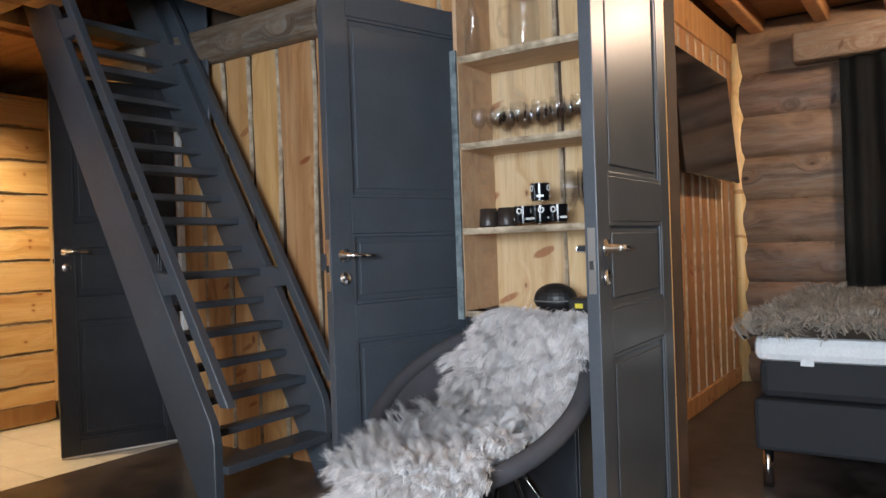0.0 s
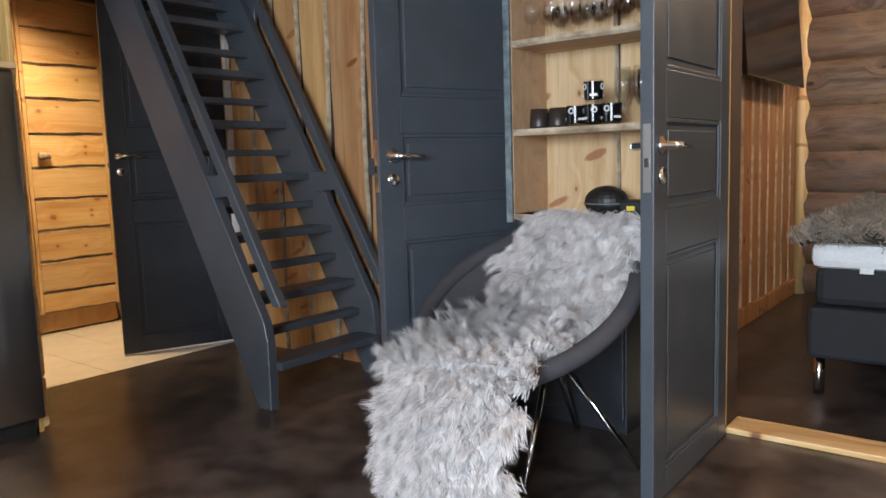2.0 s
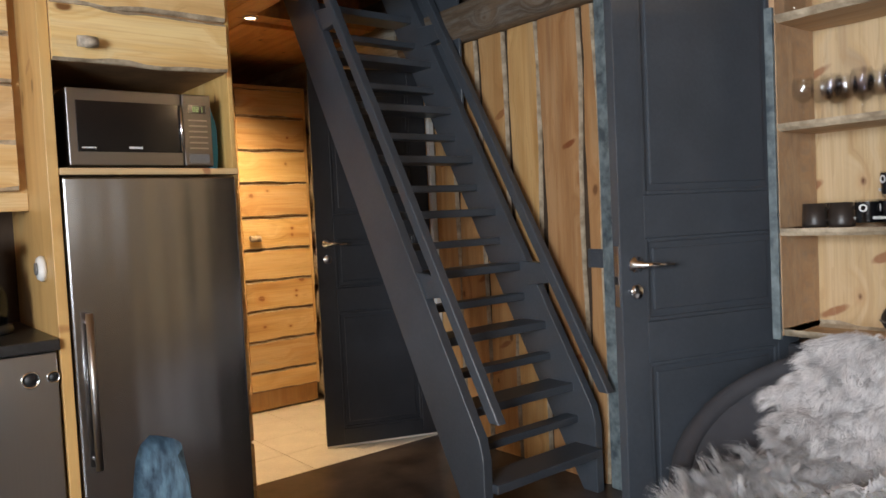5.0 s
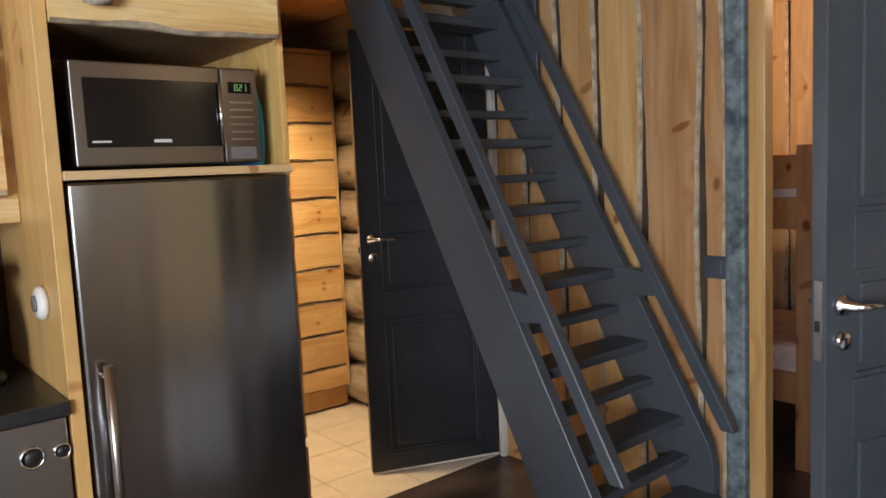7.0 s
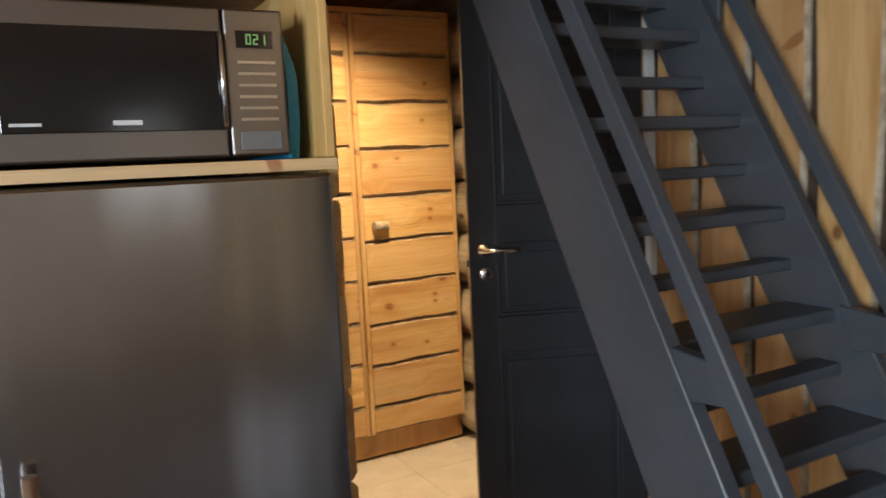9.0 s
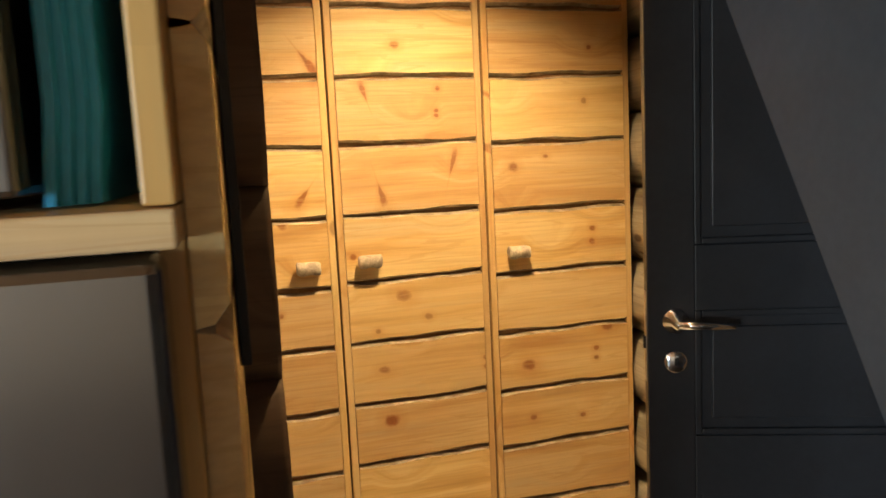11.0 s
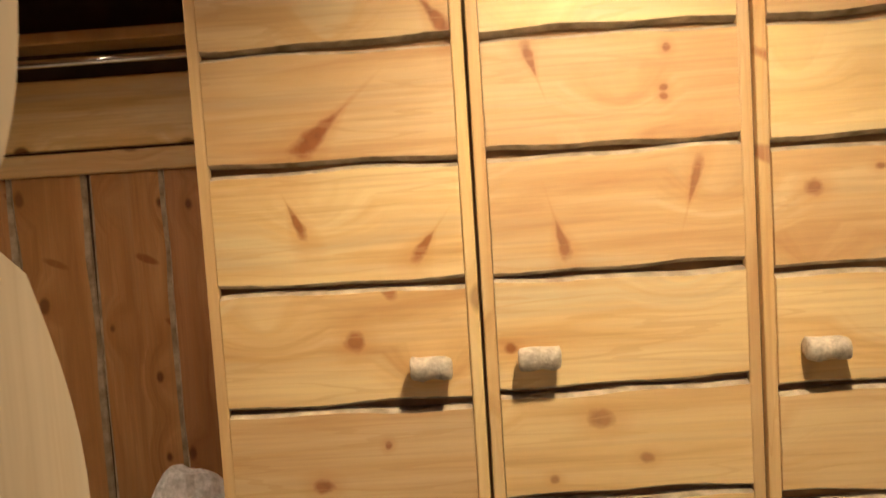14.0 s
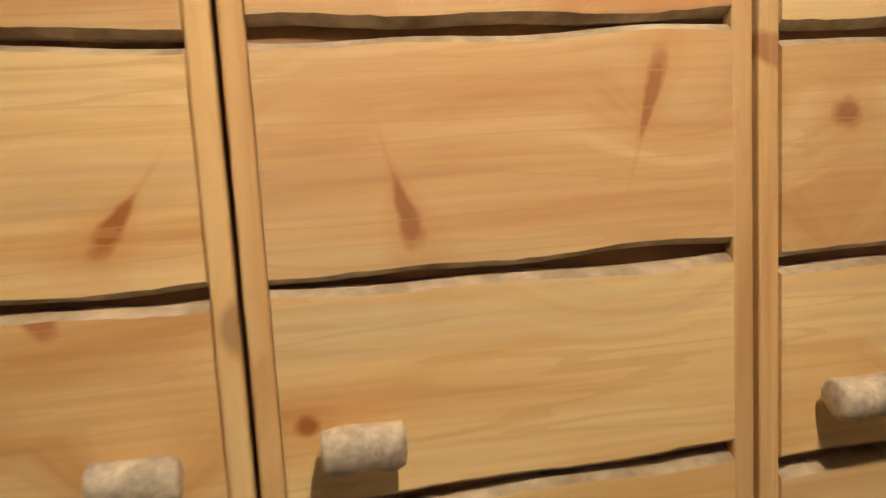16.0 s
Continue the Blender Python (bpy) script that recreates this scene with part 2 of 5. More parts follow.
def glass(name, tint=(1, 1, 1), rough=0.0):
    """Thin clear glass: what lies behind shows through, with a gloss that grows towards the edges."""
    m, nt, bsdf = nodes_of(name)
    clear_part, shine, rim, blend = (nt.nodes.new(k) for k in ("ShaderNodeBsdfTransparent", "ShaderNodeBsdfGlossy", "ShaderNodeLayerWeight", "ShaderNodeMixShader"))
    clear_part.inputs[0].default_value = (*(0.97 * v for v in tint), 1)
    shine.inputs["Roughness"].default_value = 0.03 + rough
    rim.inputs[0].default_value = 0.3
    nt.links.new(math2(nt, "ADD", 0.04, math2(nt, "MULTIPLY", rim.outputs["Facing"], 0.13)), blend.inputs[0])
    nt.links.new(clear_part.outputs[0], blend.inputs[1]), nt.links.new(shine.outputs[0], blend.inputs[2])
    nt.links.new(blend.outputs[0], nt.nodes["Material Output"].inputs[0])
    nt.nodes.remove(bsdf)
    return m


def glow(name, color, strength):
    m, nt, bsdf = nodes_of(name)
    bsdf.inputs["Base Color"].default_value = (0.1, 0.1, 0.1, 1)
    bsdf.inputs["Emission Color"].default_value, bsdf.inputs["Emission Strength"].default_value = (*color, 1), strength
    return m


def furry(name, base, tip, mid):
    m, nt, bsdf = nodes_of(name)
    g, tc = nt.nodes.new("ShaderNodeNewGeometry"), nt.nodes.new("ShaderNodeTexCoord")
    a = N(nt, "ShaderNodeTexNoise", Scale=24.0, Detail=3.0)
    nt.links.new(tc.outputs["Object"], a.inputs["Vector"])
    c1 = ramp(nt, g.outputs["Random Per Island"], [(0.0, base), (0.5, mid), (1.0, tip)])
    c2 = ramp(nt, a.outputs[0], [(0.35, base), (0.62, tip)])
    nt.links.new(mix(nt, 0.45, c1, c2), bsdf.inputs["Base Color"])
    bsdf.inputs["Roughness"].default_value = 0.65
    bsdf.inputs["Sheen Weight"].default_value = 0.3
    return m


PINE_L, PINE_M, PINE_D = (0.85, 0.67, 0.38), (0.77, 0.54, 0.26), (0.60, 0.35, 0.14)
pine_h = wood("pine boards along x", PINE_L, PINE_M, PINE_D, "X", "Z", 0.42)
# knots of the three wardrobe doors
KNOTS_0 = [(1.660, 1.873, 1.729, 1.923, 0.022), (1.975, 1.728, 1.914, 1.810, 0.020), (1.666, 1.533, 1.770, 1.624, 0.027), (1.877, 1.343, 1.919, 1.398, 0.016), (1.742, 1.203, 1.782, 1.202, 0.020), (1.665, 0.938, 1.707, 0.936, 0.014), (1.802, 1.010, 1.817, 1.009, 0.009), (1.686, 1.392, 1.656, 1.461, 0.013)]
KNOTS_1 = [(2.194, 1.826, 2.225, 1.824, 0.011), (2.093, 1.718, 2.115, 1.652, 0.014), (2.332, 1.690, 2.350, 1.689, 0.009), (2.326, 1.621, 2.344, 1.620, 0.007), (2.326, 1.606, 2.342, 1.605, 0.007), (2.395, 1.504, 2.368, 1.410, 0.014), (2.156, 1.321, 2.132, 1.408, 0.016), (2.171, 1.042, 2.223, 1.034, 0.020), (2.262, 0.963, 2.290, 0.960, 0.011), (2.098, 0.930, 2.118, 0.928, 0.009), (2.101, 0.803, 2.141, 0.799, 0.013), (2.456, 0.803, 2.479, 0.801, 0.011), (2.456, 0.774, 2.475, 0.772, 0.009), (2.109, 0.633, 2.161, 0.627, 0.020), (2.030, 1.177, 2.055, 1.174, 0.011)]
KNOTS_2 = [(2.858, 1.812, 2.877, 1.811, 0.009), (2.836, 1.639, 2.856, 1.637, 0.011), (2.569, 1.431, 2.606, 1.428, 0.016), (2.692, 1.461, 2.714, 1.459, 0.007), (2.855, 1.209, 2.878, 1.207, 0.011), (2.853, 1.165, 2.876, 1.163, 0.011), (2.891, 0.862, 2.944, 0.860, 0.016), (2.595, 0.761, 2.645, 0.755, 0.020), (2.862, 0.790, 2.883, 0.787, 0.009), (2.860, 0.755, 2.882, 0.753, 0.009), (2.617, 0.572, 2.644, 0.569, 0.011), (2.801, 0.556, 2.826, 0.553, 0.009)]
wardrobe_pine = [wood("wardrobe door boards", PINE_L, PINE_M, PINE_D, "X", "Z", 0.42, knots=0.03, marks=k) for k in (KNOTS_0, KNOTS_1, KNOTS_2)]
pine_y = wood("pine boards along y", PINE_L, PINE_M, PINE_D, "Y", "Z", 0.42)
pine_v = wood("pine boards upright", (0.66, 0.43, 0.21), (0.56, 0.33, 0.14), (0.40, 0.20, 0.075), "Z", "Y", 0.45)
pine_vx = wood("pine boards upright on x wall", (0.62, 0.36, 0.16), (0.50, 0.26, 0.10), (0.36, 0.16, 0.06), "Z", "X", 0.45)
pine_pale = wood("pale raw pine upright", (0.78, 0.62, 0.38), (0.70, 0.52, 0.28), (0.52, 0.34, 0.16), "Z", "Y", 0.55)
pine_frame = wood("pine frame timber", PINE_L, PINE_M, PINE_D, "Z", "X", 0.42, knots=0.5)
pine_panel = wood("pale cabinet panel", (0.72, 0.49, 0.22), (0.64, 0.40, 0.16), (0.50, 0.28, 0.10), "Z", "Y", 0.4, knots=0.5)
bunk_pine = wood("reddish pine bunk timber", (0.46, 0.24, 0.12), (0.38, 0.18, 0.08), (0.24, 0.10, 0.04), "Z", "Y", 0.45)
shelf_wood = wood("raw shelf plank", (0.66, 0.47, 0.29), (0.58, 0.38, 0.22), (0.42, 0.26, 0.14), "Y", "X", 0.6, knots=0.4, grey=0.5)
ceil_wood = wood("ceiling boards", (0.62, 0.35, 0.15), (0.52, 0.26, 0.10), (0.36, 0.16, 0.06), "Y", "X", 0.4)
beam_wood = wood("weathered beam", (0.28, 0.20, 0.13), (0.19, 0.13, 0.08), (0.08, 0.055, 0.035), "Y", "Z", 0.7, knots=0.4, grey=0.8, coarse=0.6)
old_log = wood("old dark log", (0.30, 0.19, 0.115), (0.19, 0.115, 0.068), (0.06, 0.038, 0.024), "Y", "Z", 0.6, knots=0.4, grey=0.4, coarse=0.5)
# sides of the sawn wall end: their backlit shade is put into the brown
stub_log = wood("log side darkened for shade", (0.30, 0.19, 0.115), (0.22, 0.135, 0.08), (0.11, 0.065, 0.04), "X", "Z", 0.7, knots=0.3, coarse=0.6)
hall_log = wood("grey round log", (0.62, 0.56, 0.46), (0.50, 0.44, 0.34), (0.2, 0.15, 0.1), "Y", "Z", 0.7, knots=0.3, grey=0.6, coarse=0.6)
log_end = wood("sawn log end", (0.62, 0.52, 0.40), (0.55, 0.45, 0.33), (0.42, 0.32, 0.22), "Z", "Y", 0.65, knots=0.25, coarse=0.7)
wane = plain("greyish waney edge", (0.42, 0.31, 0.20), 0.7, vary=0.35, scale=16, bump=0.3, second=(0.62, 0.50, 0.36))
bark_stick = plain("stripped branch", (0.50, 0.42, 0.33), 0.7, vary=0.35, scale=40, bump=0.4, fine=160)
dark_gap = plain("dark backing board", (0.055, 0.032, 0.018), 0.8, vary=0.3)
brown_back = plain("door backing board", (0.32, 0.18, 0.085), 0.7, vary=0.3)
grey_paint = plain("grey blue satin paint", (0.058, 0.068, 0.082), 0.36, vary=0.1, scale=5, bump=0.04)
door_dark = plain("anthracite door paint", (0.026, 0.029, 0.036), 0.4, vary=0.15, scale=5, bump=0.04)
worn_blue = plain("rubbed blue paint", (0.07, 0.10, 0.12), 0.6, vary=0.3, scale=18, bump=0.2, second=(0.22, 0.27, 0.28))
floor_mat = plain("dark mottled vinyl floor", (0.045, 0.033, 0.028), 0.33, vary=0.45, scale=5.5, bump=0.08, fine=45, second=(0.105, 0.082, 0.072))
tile_mat = plain("cream floor tile", (0.78, 0.74, 0.66), 0.35, vary=0.07, scale=7, bump=0.03)
grout = plain("grout", (0.62, 0.58, 0.50), 0.8)
plaster = plain("painted panel wall", (0.36, 0.28, 0.20), 0.7, vary=0.15, bump=0.1)
steel = brushed("brushed steel", (0.34, 0.34, 0.35), 0.17)
steel_dark = brushed("dark brushed steel", (0.22, 0.215, 0.215), 0.28)
steel_light = brushed("bright brushed steel", (0.5, 0.49, 0.48), 0.26)
chrome = plain("chrome", (0.85, 0.86, 0.88), 0.12, 1.0, vary=0.03, bump=0)
black_gloss = plain("black glossy glass", (0.006, 0.006, 0.007), 0.12, vary=0.1, bump=0)
black_matt = plain("black plastic", (0.012, 0.012, 0.013), 0.5, vary=0.2)
tv_mat = plain("television screen", (0.005, 0.005, 0.006), 0.12, vary=0.1, bump=0)
grey_plastic = plain("grey plastic", (0.16, 0.155, 0.15), 0.45)
white_plastic = plain("white plastic", (0.75, 0.75, 0.73), 0.4, vary=0.04)
blue_plastic = plain("bright blue plastic", (0.01, 0.30, 0.55), 0.35, vary=0.08)
counter_mat = plain("black laminate worktop", (0.022, 0.022, 0.023), 0.35, vary=0.3, scale=60)
seat_cloth = plain("dark grey felt", (0.040, 0.040, 0.047), 0.85, vary=0.15, scale=9, bump=0.3, fine=350)
velvet = plain("crushed blue velvet", (0.05, 0.12, 0.20), 0.55, vary=0.5, scale=16, bump=0.15, fine=120, second=(0.20, 0.36, 0.48))
bed_black = plain("black bed fabric", (0.014, 0.015, 0.018), 0.8, vary=0.2, bump=0.3, fine=300)
linen = plain("white linen", (0.74, 0.75, 0.76), 0.85, vary=0.06, bump=0.15)
pink_linen = plain("pale pink bedding", (0.62, 0.46, 0.42), 0.85, vary=0.2, scale=14, bump=0.2)
blue_linen = plain("blue grey bedding", (0.25, 0.33, 0.42), 0.85, vary=0.3, scale=16, bump=0.2)
lime = plain("lime green fabric", (0.35, 0.45, 0.05), 0.7)
curtain_mat = plain("dark grey curtain", (0.022, 0.024, 0.024), 0.9, vary=0.2)
mug_mat = plain("dark brown stoneware", (0.035, 0.026, 0.022), 0.4)
grey_rug = plain("grey wool", (0.74, 0.72, 0.74), 0.9, vary=0.25, scale=40, bump=0.4)
fur_white = furry("silver sheepskin", (0.36, 0.34, 0.345), (0.90, 0.87, 0.86), (0.70, 0.67, 0.67))
fur_brown = furry("taupe fur throw", (0.13, 0.105, 0.08), (0.50, 0.42, 0.33), (0.27, 0.22, 0.17))
hide = plain("sheepskin hide", (0.26, 0.25, 0.25), 0.9, vary=0.2, scale=25, bump=0.3)
hide_brown = plain("throw backing", (0.16, 0.13, 0.10), 0.9, vary=0.2, scale=25, bump=0.3)
clear = glass("clear drinking glass")
carafe_glass = glass("smoked carafe glass", (0.35, 0.42, 0.5))
pane_glass = glass("window glass")
mirror_mat = plain("mirror", (0.52, 0.53, 0.52), 0.05, 1.0, vary=0.01, bump=0)
spot_glow = glow("lit spot lens", (1, 0.8, 0.5), 14)
clock_glow = glow("green clock digits", (0.35, 1.0, 0.2), 0.22)
mark_white = plain("printed white mark", (0.6, 0.6, 0.6), 0.5)
yellow_mark = plain("yellow label", (0.75, 0.6, 0.05), 0.5)

# ---- builders ----
def add_box(bm, a, b, bevel=0.0):
    x0, y0, z0 = (min(p, q) for p, q in zip(a, b))
    x1, y1, z1 = (max(p, q) for p, q in zip(a, b))
    v = [bm.verts.new(p) for p in ((x0, y0, z0), (x1, y0, z0), (x1, y1, z0), (x0, y1, z0), (x0, y0, z1), (x1, y0, z1), (x1, y1, z1), (x0, y1, z1))]
    fs = [bm.faces.new([v[i] for i in q]) for q in ((0, 3, 2, 1), (4, 5, 6, 7), (0, 1, 5, 4), (1, 2, 6, 5), (2, 3, 7, 6), (3, 0, 4, 7))]
    if bevel:
        bmesh.ops.bevel(bm, geom=list({e for f in fs for e in f.edges}), offset=bevel, segments=2, profile=0.5, affect="EDGES")
    return bm


def box(a, b, bevel=0.0):
    return add_box(bmesh.new(), a, b, bevel)


def boxes(*rows, bevel=0.0):
    bm = bmesh.new()
    for a, b in rows:
        add_box(bm, a, b, bevel)
    return bm


def lathe(profile, seg=20, bm=None, at=(0, 0, 0)):
    bm = bm or bmesh.new()
    rings = []
    for r, z in profile:
        if r < 1e-5:
            rings.append([bm.verts.new((at[0], at[1], at[2] + z))])
        else:
            rings.append([bm.verts.new((at[0] + r * math.cos(k * math.tau / seg), at[1] + r * math.sin(k * math.tau / seg), at[2] + z)) for k in range(seg)])
    for p, q in zip(rings, rings[1:]):
        for k in range(seg):
            j = (k + 1) % seg
            if len(p) == 1 and len(q) == 1: continue
            if len(p) == 1: f = bm.faces.new((p[0], q[j], q[k]))
            elif len(q) == 1: f = bm.faces.new((p[k], p[j], q[0]))
            else: f = bm.faces.new((p[k], p[j], q[j], q[k]))
            f.smooth = True
    return bm


def tube(points, r, seg=10, bm=None, cap=True):
    bm = bm or bmesh.new()
    pts = [Vector(p) for p in points]
    rad = r if isinstance(r, (list, tuple)) else [r] * len(pts)
    rings = []
    for i, p in enumerate(pts):
        d = (pts[min(i + 1, len(pts) - 1)] - pts[max(i - 1, 0)]).normalized()
        s = d.cross(Vector((0, 0, 1)) if abs(d.z) < 0.95 else Vector((1, 0, 0))).normalized()
        u = s.cross(d)
        rings.append([bm.verts.new(p + rad[i] * (math.cos(k * math.tau / seg) * s + math.sin(k * math.tau / seg) * u)) for k in range(seg)])
    for p, q in zip(rings, rings[1:]):
        for k in range(seg):
            f = bm.faces.new((p[k], p[(k + 1) % seg], q[(k + 1) % seg], q[k]))
            f.smooth = True
    if cap:
        bm.faces.new(rings[0][::-1]), bm.faces.new(rings[-1])
    return bm


def prism(outline, axis, a, b, bevel=0.0):
    """An outline of pairs, pushed along one axis from a to b."""
    bm = bmesh.new()
    put = {"x": lambda p, w: (w, p[0], p[1]), "y": lambda p, w: (p[0], w, p[1]), "z": lambda p, w: (p[0], p[1], w)}[axis]
    lo, hi = ([bm.verts.new(put(p, w)) for p in outline] for w in (a, b))
    bm.faces.new(lo), bm.faces.new(hi[::-1])
    n = len(outline)
    for i in range(n):
        bm.faces.new((lo[(i + 1) % n], lo[i], hi[i], hi[(i + 1) % n]))
    bmesh.ops.recalc_face_normals(bm, faces=bm.faces)
    if bevel:
        bmesh.ops.bevel(bm, geom=list(bm.edges), offset=bevel, segments=1, affect="EDGES")
    return bm


def mesh_of(name, bm, material):
    me = bpy.data.meshes.new(name)
    bmesh.ops.recalc_face_normals(bm, faces=bm.faces) if len(bm.faces) < 3000 else None
    bm.to_mesh(me), bm.free()
    me.materials.append(material)
    if me.polygons and max(p.material_index for p in me.polygons) == 1:
        me.materials.append(wane)
    return me


def part(name, bm, material, parent, label="", m=None):
    ob = new(name, mesh_of(name, bm, material))
    ob.parent = parent
    if m is not None:
        ob.matrix_basis = m
    return tagged(ob, label)


def thing(name, m, label, category, group=""):
    ob = new(name)
    ob.empty_display_size = 0.1
    ob.matrix_world = m
    return tagged(ob, label, category, group)


def single(name, bm, material, label, category, m=None, group=""):
    ob = new(name, mesh_of(name, bm, material))
    if m is not None:
        ob.matrix_world = m
    return tagged(ob, label, category, group)


def setting(name, bm, material, label="", m=None):
    ob = new(name, mesh_of(name, bm, material))
    if m is not None:
        ob.matrix_world = m
    return tagged(ob, label, kind="structure")


def piece(name, me, parent, m):
    ob = new(name, me)
    ob.parent = parent
    ob.matrix_basis = m
    return ob


def live_board(length, width, thick, rng, wave=0.008, n=10, slope=0.012, rough=0.25):
    """A waney-edged board: length along x from 0, width along z from 0, front at y = -thick, back at y = 0."""
    bm = bmesh.new()
    p1, p2, k1, k2 = (rng.uniform(0, 6.28) for _ in range(4))
    f1, f2 = rng.uniform(3.5, 6) / max(length, 0.4), rng.uniform(9, 14) / max(length, 0.4)
    rows = []
    for i in range(n + 1):
        x = length * i / n
        lo = wave * (0.7 * math.sin(f1 * x + p1) + 0.5 * math.sin(f2 * x + k1) + rng.uniform(-rough, rough))
        hi = wave * (0.7 * math.sin(f1 * x + p2) + 0.5 * math.sin(f2 * x + k2) + rng.uniform(-rough, rough))
        s = slope * (0.85 + 1.4 * rng.uniform(-rough, rough))
        rows.append([bm.verts.new(q) for q in ((x, 0, lo - 0.002), (x, -thick * 0.55, lo), (x, -thick, lo + s), (x, -thick, width + hi - s), (x, -thick * 0.55, width + hi), (x, 0, width + hi + 0.002))])
    for a, b in zip(rows, rows[1:]):
        for k in range(5):
            f = bm.faces.new((a[k], b[k], b[k + 1], a[k + 1]))
            f.smooth = k in (0, 4)
            f.material_index = 0 if k == 2 else 1
    bm.faces.new(rows[0][::-1]), bm.faces.new(rows[-1])
    return bm


UP_FACING_MINUS_X = Matrix(((0, 1, 0, 0), (0, 0, 1, 0), (1, 0, 0, 0), (0, 0, 0, 1)))   # length up z, width along y, front to -x
UP_FACING_MINUS_Y = Matrix(((0, 0, -1, 0), (0, 1, 0, 0), (1, 0, 0, 0), (0, 0, 0, 1)))  # length up z, width along -x, front to -y


def oriented(bm, rot):
    bmesh.ops.transform(bm, matrix=rot, verts=bm.verts)
    return bm


def blades(name, samples, length, width, material, parent, rng, droop=0.6, label="", per=18, spread=0.013):
    """Locks of tapered hairs that lean together: samples are the locks' (point, normal, flow)."""
    vs, fs = [], []
    down = Vector((0, 0, -1))
    for p, n, flow in samples:
        side = n.cross(flow)
        side = (side if side.length > 1e-4 else Vector((1, 0, 0))).normalized()
        along = side.cross(n).normalized()
        L = length * rng.uniform(0.7, 1.3)
        aim = (n * rng.uniform(0.45, 1.0) + flow * rng.uniform(0.1, 0.9) + side * rng.uniform(-0.75, 0.75)).normalized()
        tip = p + aim * L + down * droop * L * rng.uniform(0.1, 0.35)
        for _ in range(per):
            root = p + side * rng.gauss(0, spread) + along * rng.gauss(0, spread)
            end = tip + (root - p) * rng.uniform(0.15, 0.75) + Vector((rng.gauss(0, 0.006), rng.gauss(0, 0.006), rng.gauss(0, 0.006)))
            mid = root.lerp(end, 0.5) + n * L * 0.2
            w = side * width * rng.uniform(0.6, 1.3)
            k = len(vs)
            vs += [root - w, root + w, mid + w * 0.9, mid - w * 0.9, end]
            fs += [(k, k + 1, k + 2, k + 3), (k + 3, k + 2, k + 4)]
    me = bpy.data.meshes.new(name)
    me.from_pydata([tuple(v) for v in vs], [], fs)
    me.materials.append(material)
    ob = new(name, me)
    ob.parent = parent
    return tagged(ob, label, kind="stuff")


rng = random.Random(7)

# ---- large structure ----
XW, YN = 3.14, 4.19          # stair wall face, kitchen back wall
CEIL = 2.34
setting("floor", box((-2.1, -1.9, -0.1), (6.5, 4.18, 0.0)), floor_mat, "dark brown mottled vinyl floor")
hall_floor = setting("floor_hall", box((-0.6, 4.18, -0.1), (3.4, 7.0, -0.006)), grout, "cream tiled hall floor")
setting("wall_west", boxes(((-2.12, -1.92, 0), (-2.0, -0.65, 2.4)), ((-2.12, 1.25, 0), (-2.0, 4.3, 2.4)), ((-2.12, -0.65, 0), (-2.0, 1.25, 0.85)), ((-2.12, -0.65, 2.05), (-2.0, 1.25, 2.4))), plaster, "brown panelled wall with a window")
setting("wall_south", boxes(((-2.0, -1.92, 0), (1.8, -1.8, 2.4)), ((2.3, -1.92, 0), (3.26, -1.8, 2.4)), ((1.8, -1.92, 0), (2.3, -1.8, 1.15)), ((1.8, -1.92, 1.95), (2.3, -1.8, 2.4))), plaster, "brown panelled wall with a small window")
setting("wall_north", box((-2.0, YN, 0), (1.64, YN + 0.06, CEIL)), dark_gap, "dark backsplash wall behind the worktop")
wall_stair = setting("wall_stair", boxes(((XW, -1.92, 0), (XW + 0.12, 0.52, 2.6)), ((XW, 1.31, 0), (XW + 0.12, 2.09, 2.6)), ((XW, 2.97, 0), (XW + 0.12, 4.33, 2.6)), ((XW, 0.52, 2.08), (XW + 0.12, 1.31, 2.6)), ((XW, 2.09, 2.1), (XW + 0.12, 2.97, 2.6))), dark_gap, "wall clad in upright waney pine boards")
# ceiling with the opening over the stair
ceiling = bmesh.new()
x = -2.0
while x < XW:
    w = 0.142
    if x < 2.3:
        add_box(ceiling, (x + 0.003, -1.8, CEIL), (x + w - 0.003, 4.2, CEIL + 0.02))
    else:
        add_box(ceiling, (x + 0.003, -1.8, CEIL), (x + w - 0.003, 3.55, CEIL + 0.02))
    x += w
add_box(ceiling, (-2.1, -1.9, CEIL + 0.021), (2.3, 4.6, CEIL + 0.12))
add_box(ceiling, (2.3, -1.9, CEIL + 0.021), (3.3, 3.55, CEIL + 0.12))
setting("ceiling", ceiling, ceil_wood, "glossy pine board ceiling")
hall_ceiling = bmesh.new()
for i in range(16):
    x0 = 0.0 + i * 0.142
    add_box(hall_ceiling, (x0 + 0.003, 4.205, 2.338), (x0 + 0.139, 7.0, 2.36))
add_box(hall_ceiling, (2.28, 4.72, 2.338), (3.4, 7.0, 2.36))
add_box(hall_ceiling, (-0.6, 4.6, 2.362), (3.4, 7.0, 2.42))
setting("ceiling_hall", hall_ceiling, ceil_wood, "pine board hall ceiling")
setting("loft_shell", boxes(((2.2, 3.4, 3.6), (3.5, 5.2, 3.7)), ((2.2, 3.4, 2.46), (2.28, 5.2, 3.6)), ((3.3, 3.4, 2.6), (3.4, 5.2, 3.6)), ((2.2, 5.1, 2.4), (3.5, 5.2, 3.6)), ((2.2, 3.4, 2.46), (3.5, 3.5, 3.6))), ceil_wood, "dark board lined loft above the stair")
